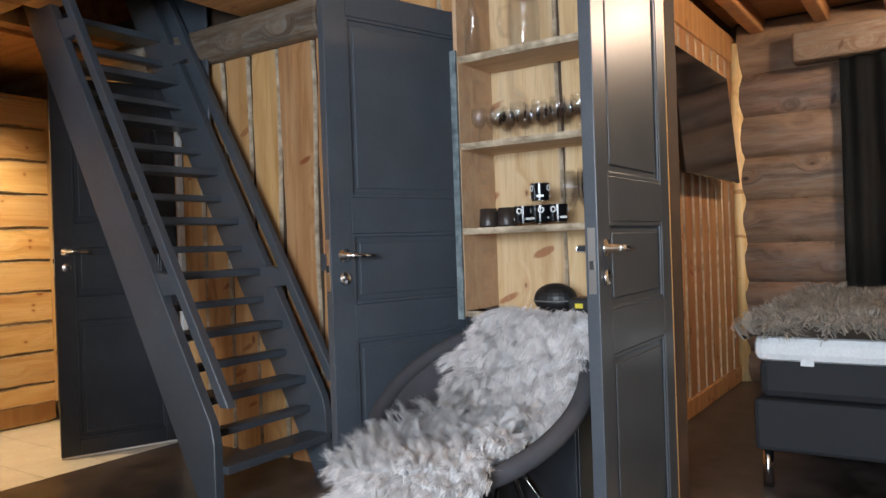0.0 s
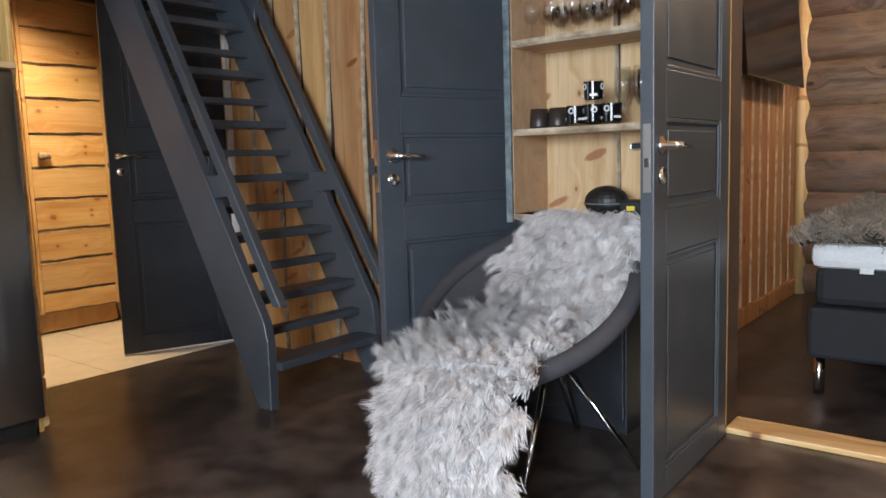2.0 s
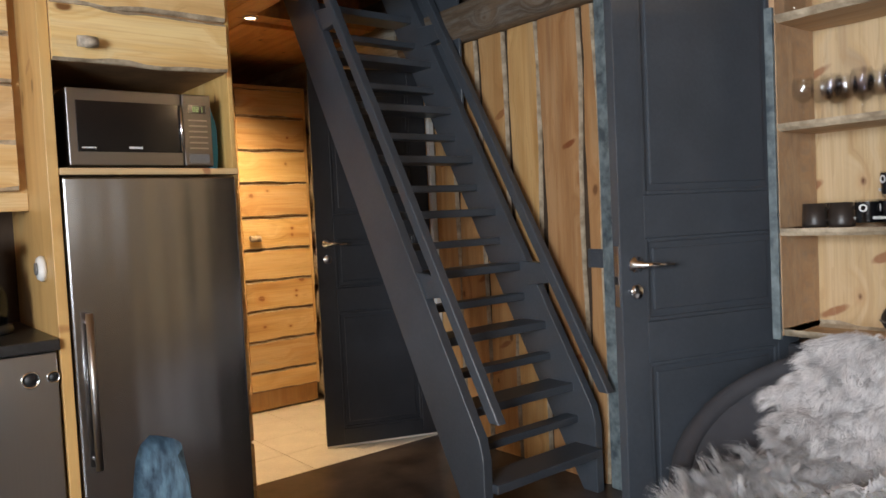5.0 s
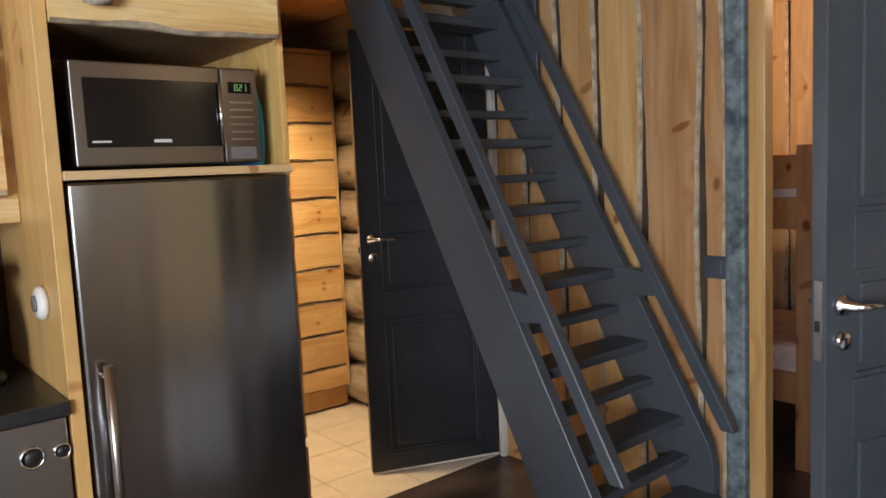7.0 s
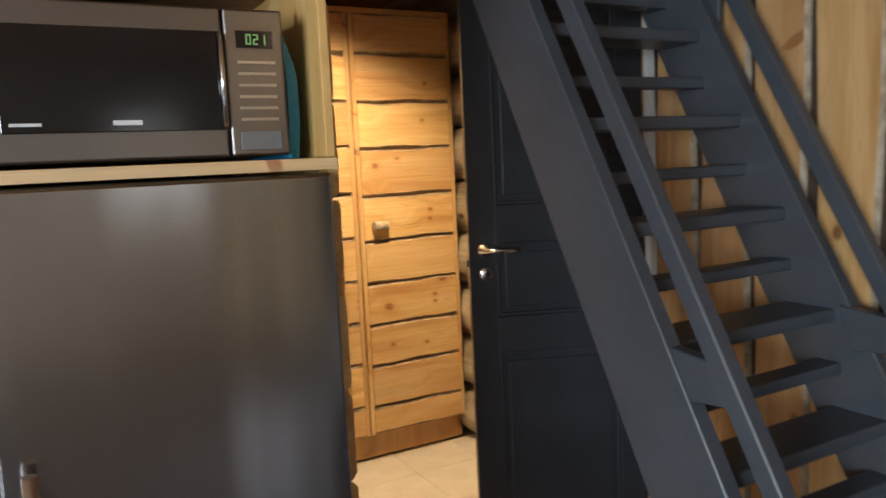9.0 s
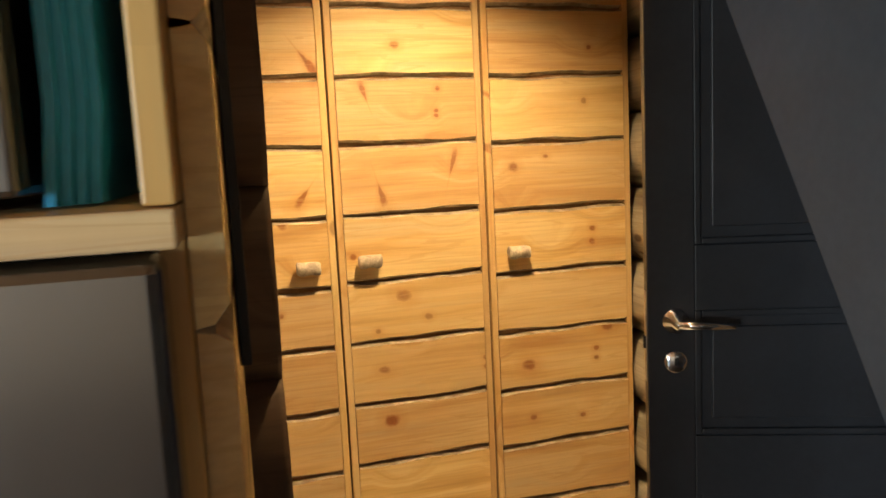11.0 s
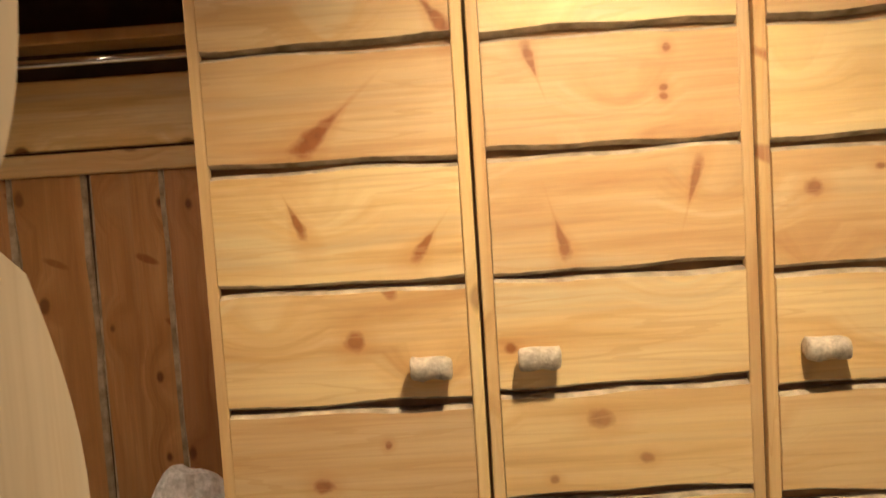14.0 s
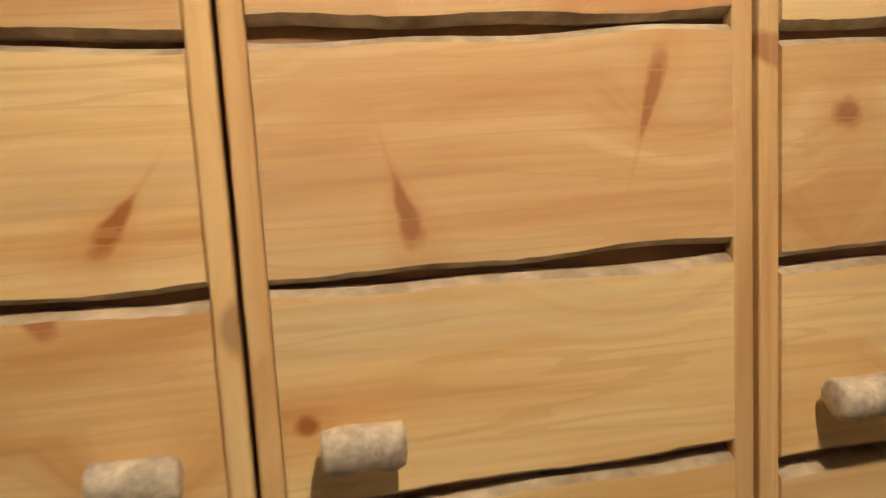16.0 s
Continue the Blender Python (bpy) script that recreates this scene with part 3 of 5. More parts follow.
# bedroom and bunk room shells
setting("wall_bedroom_logs", box((6.32, -2.0, 0), (6.45, 1.9, 2.75)), dark_gap)
wall_tv = setting("wall_tv", box((3.26, 1.80, 0), (6.45, 1.90, 2.75)), dark_gap, "bedroom wall of upright pine boards")
setting("wall_bedroom_south", box((3.26, -2.1, 0), (6.45, -2.0, 2.75)), plaster)
bc = bmesh.new()
add_box(bc, (3.26, -2.0, 2.66), (6.45, 1.9, 2.75))
for i in range(9):
    add_box(bc, (3.26, -1.9 + i * 0.43, 2.55), (6.4, -1.80 + i * 0.43, 2.66), 0.015)
setting("ceiling_bedroom", bc, ceil_wood, "bedroom ceiling of pine boards and beams")
wall_bunk = setting("wall_bunk_east", box((5.02, 1.9, 0), (5.12, 4.5, 2.6)), dark_gap)
setting("wall_bunk_north", box((3.26, 4.4, 0), (5.1, 4.5, 2.6)), plaster)
setting("ceiling_bunk", box((3.26, 1.9, 2.5), (5.1, 4.5, 2.6)), ceil_wood)
setting("floor_bunk", box((3.2, 1.9, 0.0), (5.1, 4.5, 0.004)), floor_mat)
# hall shell
setting("wall_hall_east", box((3.22, 4.33, 0), (3.34, 7.0, 2.6)), dark_gap)
wall_back = setting("wall_hall_back", box((-0.6, 6.42, 0), (3.3, 6.5, 2.4)), dark_gap, "far wall of upright pine boards")
setting("wall_hall_west", box((-0.6, 4.25, 0), (-0.5, 6.5, 2.4)), plaster)
setting("door_sill", box((XW - 0.02, 0.50, 0.0), (XW + 0.13, 1.31, 0.022), 0.004), wood("threshold timber", PINE_L, PINE_M, PINE_D, "Y", "X", 0.4), "pine door threshold")

# windows
def window(name, m, w, h):
    """A casement in its opening: width along x, base at z = 0."""
    win = tagged(thing(name, m, "white framed window to the daylight", "window"), kind="structure")
    part("window_frame", boxes(((-w / 2, -0.03, 0), (-w / 2 + 0.05, 0.03, h)), ((w / 2 - 0.05, -0.03, 0), (w / 2, 0.03, h)), ((-w / 2, -0.03, 0), (w / 2, 0.03, 0.05)), ((-w / 2, -0.03, h - 0.05), (w / 2, 0.03, h)), ((-0.02, -0.025, 0.05), (0.02, 0.025, h - 0.05)), bevel=0.003), white_plastic, win)
    p = part("pane", box((-w / 2 + 0.05, -0.004, 0.05), (w / 2 - 0.05, 0.004, h - 0.05)), pane_glass, win)
    p.visible_shadow = False


window("window_1", pose(-2.06, 0.3, 0.85, 0, 0, 90), 1.9, 1.2)
window("window_2", pose(2.05, -1.86, 1.15), 0.5, 0.8)
setting("ground", box((-60, -60, -0.5), (60, 60, -0.3)), plain("grass", (0.06, 0.09, 0.03), 0.9, vary=0.4), "grass outside")

# ---- stair ----
S = 0.5666  # run per rise
def front(z): return 2.765 + S * z
stair = thing("loft_stair", pose(0, 0, 0), "steep grey painted open loft stair with two handrails", "stair")
def stringer(x0, x1):
    w = 0.23
    return prism([(2.963, 0.0), (3.045, 0.0), (front(2.62) + w, 2.62), (front(2.62), 2.62), (front(0.38), 0.38), (2.963, 0.30)], "x", x0, x1, 0.003)
part("stringer", stringer(2.345, 2.39), grey_paint, stair)
part("stringer", stringer(3.0, 3.045), grey_paint, stair)
STEP, FIRST = 0.2655, 0.205
for i in range(9):
    z = FIRST + i * STEP
    part("tread", box((2.385, front(z) + 0.05, z - 0.036), (3.005, front(z) + 0.205, z), 0.006), grey_paint, stair)
    if i < 8:
        part("half_tread", box((2.385, front(z) + 0.18, z + 0.09), (3.005, front(z) + 0.25, z + 0.122), 0.005), grey_paint, stair)
def rail(x0, x1, z0, z1):
    g = 0.150
    return prism([(front(z0) - g, z0), (front(z0) - g + 0.055, z0), (front(z1) - g + 0.055, z1), (front(z1) - g, z1)], "x", x0, x1, 0.004)
for x0, x1 in ((2.350, 2.393), (2.985, 3.028)):
    part("handrail", rail(x0, x1, 0.455, 2.5), grey_paint, stair)
    for zb in (0.955, 2.2):
        part("rail_block", prism([(front(zb) - 0.125, zb - 0.04), (front(zb) + 0.02, zb - 0.055), (front(zb) + 0.06, zb + 0.06), (front(zb) - 0.09, zb + 0.045)], "x", x0 + 0.004, x1 - 0.002, 0.003), grey_paint, stair)
part("fascia", prism([(3.80, 1.62), (3.90, 1.62), (4.32, 2.34), (4.32, 2.62), (3.80, 2.62)], "x", 3.046, 3.062, 0.002), grey_paint, stair)

# ---- doors ----
def lever(parent, m, flip=1, down=-0.085):
    h = part("door_handle", lathe([(0, 0), (0.026, 0), (0.026, 0.008), (0.012, 0.012), (0.0105, 0.045), (0, 0.047)], 20), chrome, parent, "chrome lever handle", m)
    part("lever", tube([(0, 0, 0.042), (flip * 0.03, 0, 0.048), (flip * 0.105, 0.004, 0.05)], [0.0095, 0.009, 0.0075], 10), chrome, h)
    r = part("lock_rosette", lathe([(0, 0), (0.024, 0), (0.024, 0.007), (0.02, 0.01), (0, 0.01)], 20), chrome, parent, "chrome lock rosette", m @ pose(0, down, 0))
    part("keyhole", box((-0.003, -0.009, 0.0095), (0.003, 0.006, 0.0112)), black_matt, r)


def panel_door(name, m, w, h, paint, label, both=True, rails=((0.10, 0.745), (0.875, 1.14), (1.275, 1.95)), grip=1.06):
    """A leaf from its hinge at x = 0 to x = w; three sunk panels each side; face towards -y and +y."""
    d = tagged(thing(name, m, label, "door"), kind="structure")
    t, s = 0.02, 0.095
    rows = [((0, -t, 0.012), (s, t, h)), ((w - s, -t, 0.012), (w, t, h))]
    edges = [0.012] + [v for r in rails for v in r] + [h]
    for lo, hi in zip(edges[::2], edges[1::2]):
        rows.append(((s, -t, lo), (w - s, t, hi)))
    part("leaf", boxes(*rows, bevel=0.0025), paint, d)
    for lo, hi in rails:
        part("panel", boxes(((s, -0.008, lo), (w - s, 0.008, hi)), ((s + 0.035, -0.014, lo + 0.035), (w - s - 0.035, 0.014, hi - 0.035)), bevel=0.003), paint, d)
        mould = bmesh.new()
        for sgn in (-1, 1):
            for (xa, xb, za, zb) in ((s, s + 0.014, lo, hi), (w - s - 0.014, w - s, lo, hi), (s + 0.014, w - s - 0.014, lo, lo + 0.014), (s + 0.014, w - s - 0.014, hi - 0.014, hi)):
                add_box(mould, (xa, sgn * 0.0085, za), (xb, sgn * 0.0175, zb), 0.003)
        part("moulding", mould, paint, d)
    for sgn in (-1, 1):
        lever(d, Matrix.Translation((w - 0.055, sgn * t, grip)) @ pose(0, 0, 0, 90 if sgn < 0 else -90) , -1, 0.085 * sgn)
    part("lock_plate", boxes(((w, -0.011, grip - 0.13), (w + 0.0015, 0.011, grip + 0.06)), bevel=0.0), steel_light, d, "steel lock plate")
    part("latch", box((w, -0.006, grip - 0.06), (w + 0.006, 0.006, grip - 0.035)), black_matt, d)
    return d


def heading(a, b): return math.degrees(math.atan2(b[1] - a[1], b[0] - a[0]))
panel_door("door_1", pose(3.075, 1.315, 0, 0, 0, 181.0), 0.70, 2.05, grey_paint, "open grey blue panelled bedroom door with chrome lever")
panel_door("door_2", pose(3.09, 2.125, 0, 0, 0, heading((3.09, 2.125), (2.375, 2.335))), 0.735, 2.05, grey_paint, "open grey blue panelled bunk room door with chrome lever")
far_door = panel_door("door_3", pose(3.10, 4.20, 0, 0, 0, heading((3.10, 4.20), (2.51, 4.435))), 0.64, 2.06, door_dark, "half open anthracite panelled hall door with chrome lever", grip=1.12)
part("bottom_edge", box((0.0, -0.021, 0.004), (0.64, 0.021, 0.014)), tile_mat, far_door, "pale bottom edge")

# door frames
setting("trim_bunk_door", boxes(((XW - 0.03, 2.825, 0), (XW + 0.03, 2.885, 2.1)), bevel=0.004), pine_panel, "raw pine door jamb")
setting("trim_blue_post", prism([(XW - 0.055, 2.89), (XW - 0.05, 2.962), (XW + 0.03, 2.966), (XW + 0.03, 2.887)], "z", 0.0, 2.33, 0.006), worn_blue, "rubbed blue painted post")
setting("trim_bedroom_door", boxes(((XW - 0.04, 1.312, 0.022), (XW + 0.13, 1.345, 2.08)), ((XW - 0.04, 0.47, 0.022), (XW + 0.13, 0.52, 2.08)), ((XW - 0.03, 0.52, 2.05), (XW + 0.13, 1.312, 2.08)), bevel=0.003), pine_frame, "pine door frame")
# white strip stands in for light leaking through the hall door's hinge gap
setting("trim_hall_jamb", boxes(((3.085, 4.138, 0), (3.117, 4.165, 2.08)), bevel=0.002), white_plastic, "white strip for the light in the hinge gap")
setting("trim_beam", prism([(XW - 0.11, 2.16), (XW - 0.12, 2.24), (XW - 0.10, 2.32), (XW, 2.333), (XW, 2.14), (XW - 0.07, 2.135)], "y", 2.966, 4.33, 0.01), beam_wood, "weathered grey log beam")

# ---- kitchen ----
fridge = thing("refrigerator", pose(1.075, 3.51, 0), "tall brushed stainless steel refrigerator with bar handle", "refrigerator")
part("body", box((0.0, 0.05, 0.02), (0.575, 0.62, 1.425), 0.006), grey_plastic, fridge)
part("door", box((0.0, 0.0, 0.07), (0.590, 0.048, 1.428), 0.008), steel, fridge, "brushed steel door")
part("plinth", box((0.01, 0.04, 0.0), (0.565, 0.08, 0.068)), black_matt, fridge)
hd = part("handle", tube([(0.045, -0.035, 0.46), (0.045, -0.035, 0.98)], 0.012, 14), steel_light, fridge, "round steel bar handle")
for z in (0.49, 0.95):
    part("mount", tube([(0.045, -0.035, z), (0.045, 0.004, z)], 0.008, 10), steel_light, hd)

YE = 4.09                    # back end of the tall cabinet
tall = thing("tall_cabinet", pose(0, 0, 0), "pine cabinet round the refrigerator with a microwave niche", "cabinet")
part("side_panel", box((1.035, 3.515, 0), (1.068, YN, CEIL - 0.003), 0.002), pine_panel, tall)
part("side_panel", boxes(((1.658, 3.563, 0), (1.676, YE, 1.434)), ((1.658, 3.515, 1.457), (1.676, YE, CEIL - 0.003)), bevel=0.002), pine_panel, tall)
part("shelf", boxes(((1.069, 3.500, 1.434), (1.676, 3.60, 1.456)), ((1.069, 3.60, 1.434), (1.657, YE, 1.456)), bevel=0.002), pine_h, tall)
part("niche_top", box((1.069, 3.535, 1.806), (1.657, YE, 1.824), 0.002), brown_back, tall)
part("niche_back", box((1.069, 4.075, 1.457), (1.657, 4.09, 1.805)), brown_back, tall)
tdoor = part("door", box((1.069, 3.515, 1.83), (1.656, 3.535, 2.335)), brown_back, tall)
for za, zb in ((1.805, 1.985), (1.99, 2.155), (2.16, 2.33)):
    part("board", oriented(live_board(0.585, zb - za, 0.022, rng, 0.005), Matrix.Translation((1.07, 3.515, za))), pine_h, tdoor)
part("handle", oriented(lathe([(0, 0), (0.018, 0), (0.02, 0.03), (0.017, 0.06), (0, 0.06)], 14), Matrix.Translation((1.14, 3.462, 1.86)) @ pose(0, 0, 0, 0, 90, 0)), bark_stick, tdoor, "stripped branch handle")
z = 0.02
while z < 2.25:
    h = rng.uniform(0.18, 0.215)
    h = min(h, 2.33 - z)
    b = live_board(YE - 3.565, h - 0.004, 0.022, rng, 0.006)
    part("board", oriented(b, Matrix.Translation((1.677, 3.565, z)) @ pose(0, 0, 0, 0, 0, 90)), pine_y, tall)
    z += h

micro = thing("microwave", pose(1.106, 3.53, 1.457), "stainless steel microwave oven in the niche", "microwave")
part("body", box((0, 0.02, 0.008), (0.488, 0.36, 0.268), 0.006), steel_dark, micro)
part("door", box((0.0, 0.0, 0.008), (0.378, 0.022, 0.266), 0.004), steel_dark, micro)
part("window", box((0.028, -0.004, 0.055), (0.374, 0.0, 0.225), 0.0015), black_gloss, micro, "black glass window")
part("control_panel", box((0.382, 0.0, 0.008), (0.488, 0.022, 0.266), 0.004), steel_dark, micro)
part("display", box((0.402, -0.002, 0.198), (0.468, 0.0, 0.228)), black_gloss, micro)
for i, (dx, seg) in enumerate(((0, "abcdef"), (0.013, "abdeg"), (0.026, "bc"))):
    s = bmesh.new()
    o = 0.420 + dx
    lines = {"a": ((0, 0.016), (0.008, 0.018)), "d": ((0, 0), (0.008, 0.002)), "g": ((0, 0.008), (0.008, 0.010)), "b": ((0.0065, 0.009), (0.0085, 0.018)), "c": ((0.0065, 0), (0.0085, 0.009)), "e": ((-0.0005, 0), (0.0015, 0.009)), "f": ((-0.0005, 0.009), (0.0015, 0.018))}
    for k in seg:
        (xa, za), (xb, zb) = lines[k]
        add_box(s, (o + xa, -0.0034, 0.204 + za), (o + xb, -0.0022, 0.204 + zb))
    part("clock_digit", s, clock_glow, micro, "green lit clock digit")
for i in range(6):
    part("button", box((0.402, -0.003, 0.070 + i * 0.020), (0.47, 0.0, 0.0755 + i * 0.020), 0.001), steel_light, micro)
part("door_release", box((0.398, -0.003, 0.018), (0.474, 0.0, 0.052), 0.002), grey_plastic, micro)
part("handle", tube([(0.372, -0.012, 0.06), (0.372, -0.012, 0.222)], 0.005, 8), chrome, micro)
part("maker_mark", box((0.19, -0.0052, 0.066), (0.235, -0.0042, 0.074)), mark_white, micro, "small white printed bar")
part("maker_mark", box((0.04, -0.0052, 0.066), (0.085, -0.0042, 0.071)), mark_white, micro, "small white printed bar")
for i in range(4):
    part("vent_knob", lathe([(0, 0), (0.004, 0), (0.003, 0.006), (0, 0.007)], 8, at=(0.12 + i * 0.035, 0.1, 0.268)), steel_light, micro)
trays = thing("plastic_trays", pose(0, 0, 0), "bright blue plastic trays standing beside the microwave", "tray")
for i in range(4):
    o = i * 0.007
    pts = [(0.0, 0.0), (0.006, 0.0), (0.012, 0.06), (0.012, 0.15), (0.006, 0.225 - o * 2), (0.0, 0.225 - o * 2), (0.005, 0.15), (0.005, 0.06)]
    part("tray", prism([(1.600 + p[0] + o, 1.458 + p[1]) for p in pts], "y", 3.56 + o, 3.84), blue_plastic, trays)

single("worktop", box((-1.3, 3.495, 0.872), (1.033, YN - 0.003, 0.908), 0.004), counter_mat, "black laminate kitchen worktop", "worktop")
dish = thing("dishwasher", pose(0.43, 3.52, 0), "stainless steel dishwasher with round dials", "dishwasher")
part("body", box((0, 0.03, 0.08), (0.598, 0.6, 0.868)), grey_plastic, dish)
part("door", box((0.0, 0.0, 0.09), (0.596, 0.028, 0.866), 0.005), steel_light, dish)
for dx, r in ((0.515, 0.028), (0.580, 0.02)):
    k = part("dial", oriented(lathe([(0, 0), (r, 0), (r, 0.006), (r * 0.85, 0.010), (r * 0.8, 0.004), (0, 0.004)], 24), Matrix.Translation((dx, 0.0, 0.785)) @ pose(0, 0, 0, 90)), chrome, dish, "round chrome dial")
    part("dial_face", oriented(lathe([(0, 0), (r * 0.7, 0), (r * 0.6, 0.004), (0, 0.005)], 20), Matrix.Translation((dx, -0.004, 0.785)) @ pose(0, 0, 0, 90)), black_matt, k)
part("kickboard", box((0, 0.04, 0), (0.596, 0.06, 0.085)), black_matt, dish)
base = thing("base_cabinet", pose(-0.6, 3.52, 0), "pine fronted base cabinet under the worktop", "cabinet")
part("body", box((-0.68, 0.02, 0.08), (1.02, 0.6, 0.868)), pine_panel, base)
for i in range(3):
    part("door", box((-0.67 + i * 0.565, 0.0, 0.1), (-0.115 + i * 0.565, 0.02, 0.86), 0.004), pine_h, base)
upper = thing("wall_cabinet", pose(0, 0, 0), "pine wall cabinet clad in waney boards", "cabinet")
part("body", box((-1.2, 3.86, 1.37), (1.034, YN - 0.003, CEIL - 0.003)), pine_panel, upper)
for j, (xa, xb) in enumerate(((0.44, 1.005), (-0.14, 0.43), (-0.72, -0.15))):
    dr = part("door", box((xa, 3.842, 1.40), (xb, 3.86, 2.33)), brown_back, upper)
    z = 1.40
    while z < 2.28:
        h = min(rng.uniform(0.16, 0.21), 2.33 - z)
        part("board", oriented(live_board(xb - xa, h - 0.004, 0.02, rng, 0.005), Matrix.Translation((xa, 3.842, z))), pine_h, dr)
        z += h
part("light_rail", box((-1.2, 3.846, 1.33), (1.034, 3.87, 1.395), 0.003), pine_h, upper)
therm = thing("thermostat", pose(1.034, 3.66, 1.13), "round white thermostat on the cabinet side", "thermostat")
part("housing", oriented(lathe([(0, 0), (0.042, 0), (0.044, 0.012), (0.036, 0.022), (0, 0.024)], 24), pose(0, 0, 0, 0, -90, 0)), white_plastic, therm)
part("dial", oriented(lathe([(0, 0), (0.022, 0), (0.02, 0.006), (0, 0.007)], 20), Matrix.Translation((-0.023, 0, 0)) @ pose(0, 0, 0, 0, -90, 0)), grey_plastic, therm)
coffee = thing("coffee_maker", pose(0.87, 3.84, 0.909), "black coffee maker with a smoked glass carafe", "coffee maker")
part("base", lathe([(0, 0), (0.085, 0), (0.09, 0.015), (0.085, 0.03), (0, 0.03)], 24), black_matt, coffee)
part("carafe", lathe([(0, 0.032), (0.07, 0.032), (0.078, 0.08), (0.076, 0.13), (0.05, 0.19), (0.046, 0.2), (0.044, 0.19), (0.07, 0.13), (0.072, 0.08), (0.064, 0.038), (0, 0.037)], 24), carafe_glass, coffee)
part("lid", lathe([(0, 0.2), (0.05, 0.2), (0.048, 0.225), (0.02, 0.235), (0, 0.24)], 20), black_matt, coffee)
part("handle", tube([(-0.05, -0.05, 0.19), (-0.085, -0.08, 0.18), (-0.09, -0.085, 0.1), (-0.06, -0.055, 0.07)], 0.009, 8), black_matt, coffee)
part("tower", box((-0.06, 0.085, 0.0), (0.06, 0.16, 0.31), 0.01), black_matt, coffee)
part("head", box((-0.06, -0.03, 0.26), (0.06, 0.16, 0.32), 0.012), black_matt, coffee)

def ceiling_spot(x, y, z, on=True):
    s = thing("ceiling_spot", pose(x, y, z), "small round recessed ceiling spotlight", "ceiling light", "ceiling spots")
    part("ring", lathe([(0.042, 0.0), (0.042, -0.005), (0.03, -0.006), (0.028, 0.0)], 24), steel_light, s)
    part("lens", lathe([(0, -0.002), (0.027, -0.002), (0.027, 0.0), (0, 0.0)], 20), spot_glow, s)
# the first fixture only goes with the added fill lamp of the main room
ceiling_spot(2.78, 0.1, CEIL), ceiling_spot(2.27, 4.58, 2.338), ceiling_spot(0.9, 5.2, 2.338), ceiling_spot(5.0, 0.30, 2.55)
blamp = thing("bunk_room_pendant", pose(4.2, 2.75, 2.5), "small round ceiling lamp in the bunk room", "ceiling light")
part("canopy", lathe([(0, 0), (0.06, 0), (0.05, -0.03), (0, -0.032)], 20), white_plastic, blamp)

# mirror on the cabinet side
mir = thing("mirror", pose(1.700, 3.748, 1.30), "narrow dark framed mirror on the cabinet side", "mirror")
part("glass", box((0.0, 0.009, 0.009), (0.005, 0.165, 0.841)), mirror_mat, mir)
part("frame", boxes(((0, 0, 0), (0.010, 0.009, 0.85)), ((0, 0.165, 0), (0.010, 0.174, 0.85)), ((0, 0.009, 0), (0.010, 0.165, 0.009)), ((0, 0.009, 0.841), (0.010, 0.165, 0.85)), bevel=0.002), black_matt, mir)

# ---- hall ----
ward = thing("wardrobe", pose(0, 0, 0), "tall three door pine wardrobe with waney board fronts and branch handles", "wardrobe")
WY = 5.41
part("carcass", boxes(((1.495, WY + 0.03, 0.02), (3.015, 6.0, 2.13))), pine_panel, ward)
part("plinth", box((1.53, WY + 0.07, 0.0), (3.01, WY + 0.09, 0.14)), pine_h, ward)
part("top_rail", box((1.495, WY - 0.005, 2.125), (3.018, WY + 0.03, 2.15), 0.003), pine_h, ward)
COLS = ((1.497, 1.990), (1.996, 2.487), (2.493, 3.015))
SEAMS = ((0.14, 0.275, 0.475, 0.68, 0.887, 1.080, 1.302, 1.520, 1.728, 1.945, 2.125), (0.14, 0.285, 0.49, 0.69, 0.893, 1.093, 1.302, 1.522, 1.726, 1.94, 2.125), (0.14, 0.272, 0.475, 0.672, 0.873, 1.075, 1.286, 1.507, 1.722, 1.94, 2.125))
HANDLES = (1.902, 2.093, 2.588)
for (xa, xb), seams, hx, boards in zip(COLS, SEAMS, HANDLES, wardrobe_pine):
    dr = part("door", boxes(((xa, WY + 0.004, 0.14), (xb, WY + 0.028, 2.124))), brown_back, ward)
    for sx in (xa, xb - 0.022):
        part("edge_strip", box((sx, WY - 0.014, 0.14), (sx + 0.022, WY + 0.004, 2.124), 0.003), pine_frame, dr)
    for za, zb in zip(seams, seams[1:]):
        b = live_board(xb - xa - 0.046, zb - za - 0.011, 0.02, rng, 0.0040, 30, 0.007, 0.07)
        part("board", b, boards, dr, m=Matrix.Translation((xa + 0.023, WY + 0.004, za + 0.007)))
    hz = {0: 1.155, 1: 1.162, 2: 1.152}[HANDLES.index(hx)]
    prof = [(0, 0), (0.015, 0), (0.0205, 0.003), (0.022, 0.02), (0.020, 0.04), (0.0215, 0.06), (0.019, 0.072), (0.012, 0.074), (0, 0.072)]
    k = lathe(prof, 14)
    for v in k.verts:
        v.co.x += 0.0022 * math.sin(v.co.z * 140 + hx * 9); v.co.y += 0.0018 * math.cos(v.co.z * 170 + v.co.x * 200)
    hnd = part("handle", oriented(k, Matrix.Translation((hx - 0.04, WY - 0.05, hz)) @ pose(0, 0, 0, 0, 90, 0)), bark_stick, dr, "stripped branch handle")
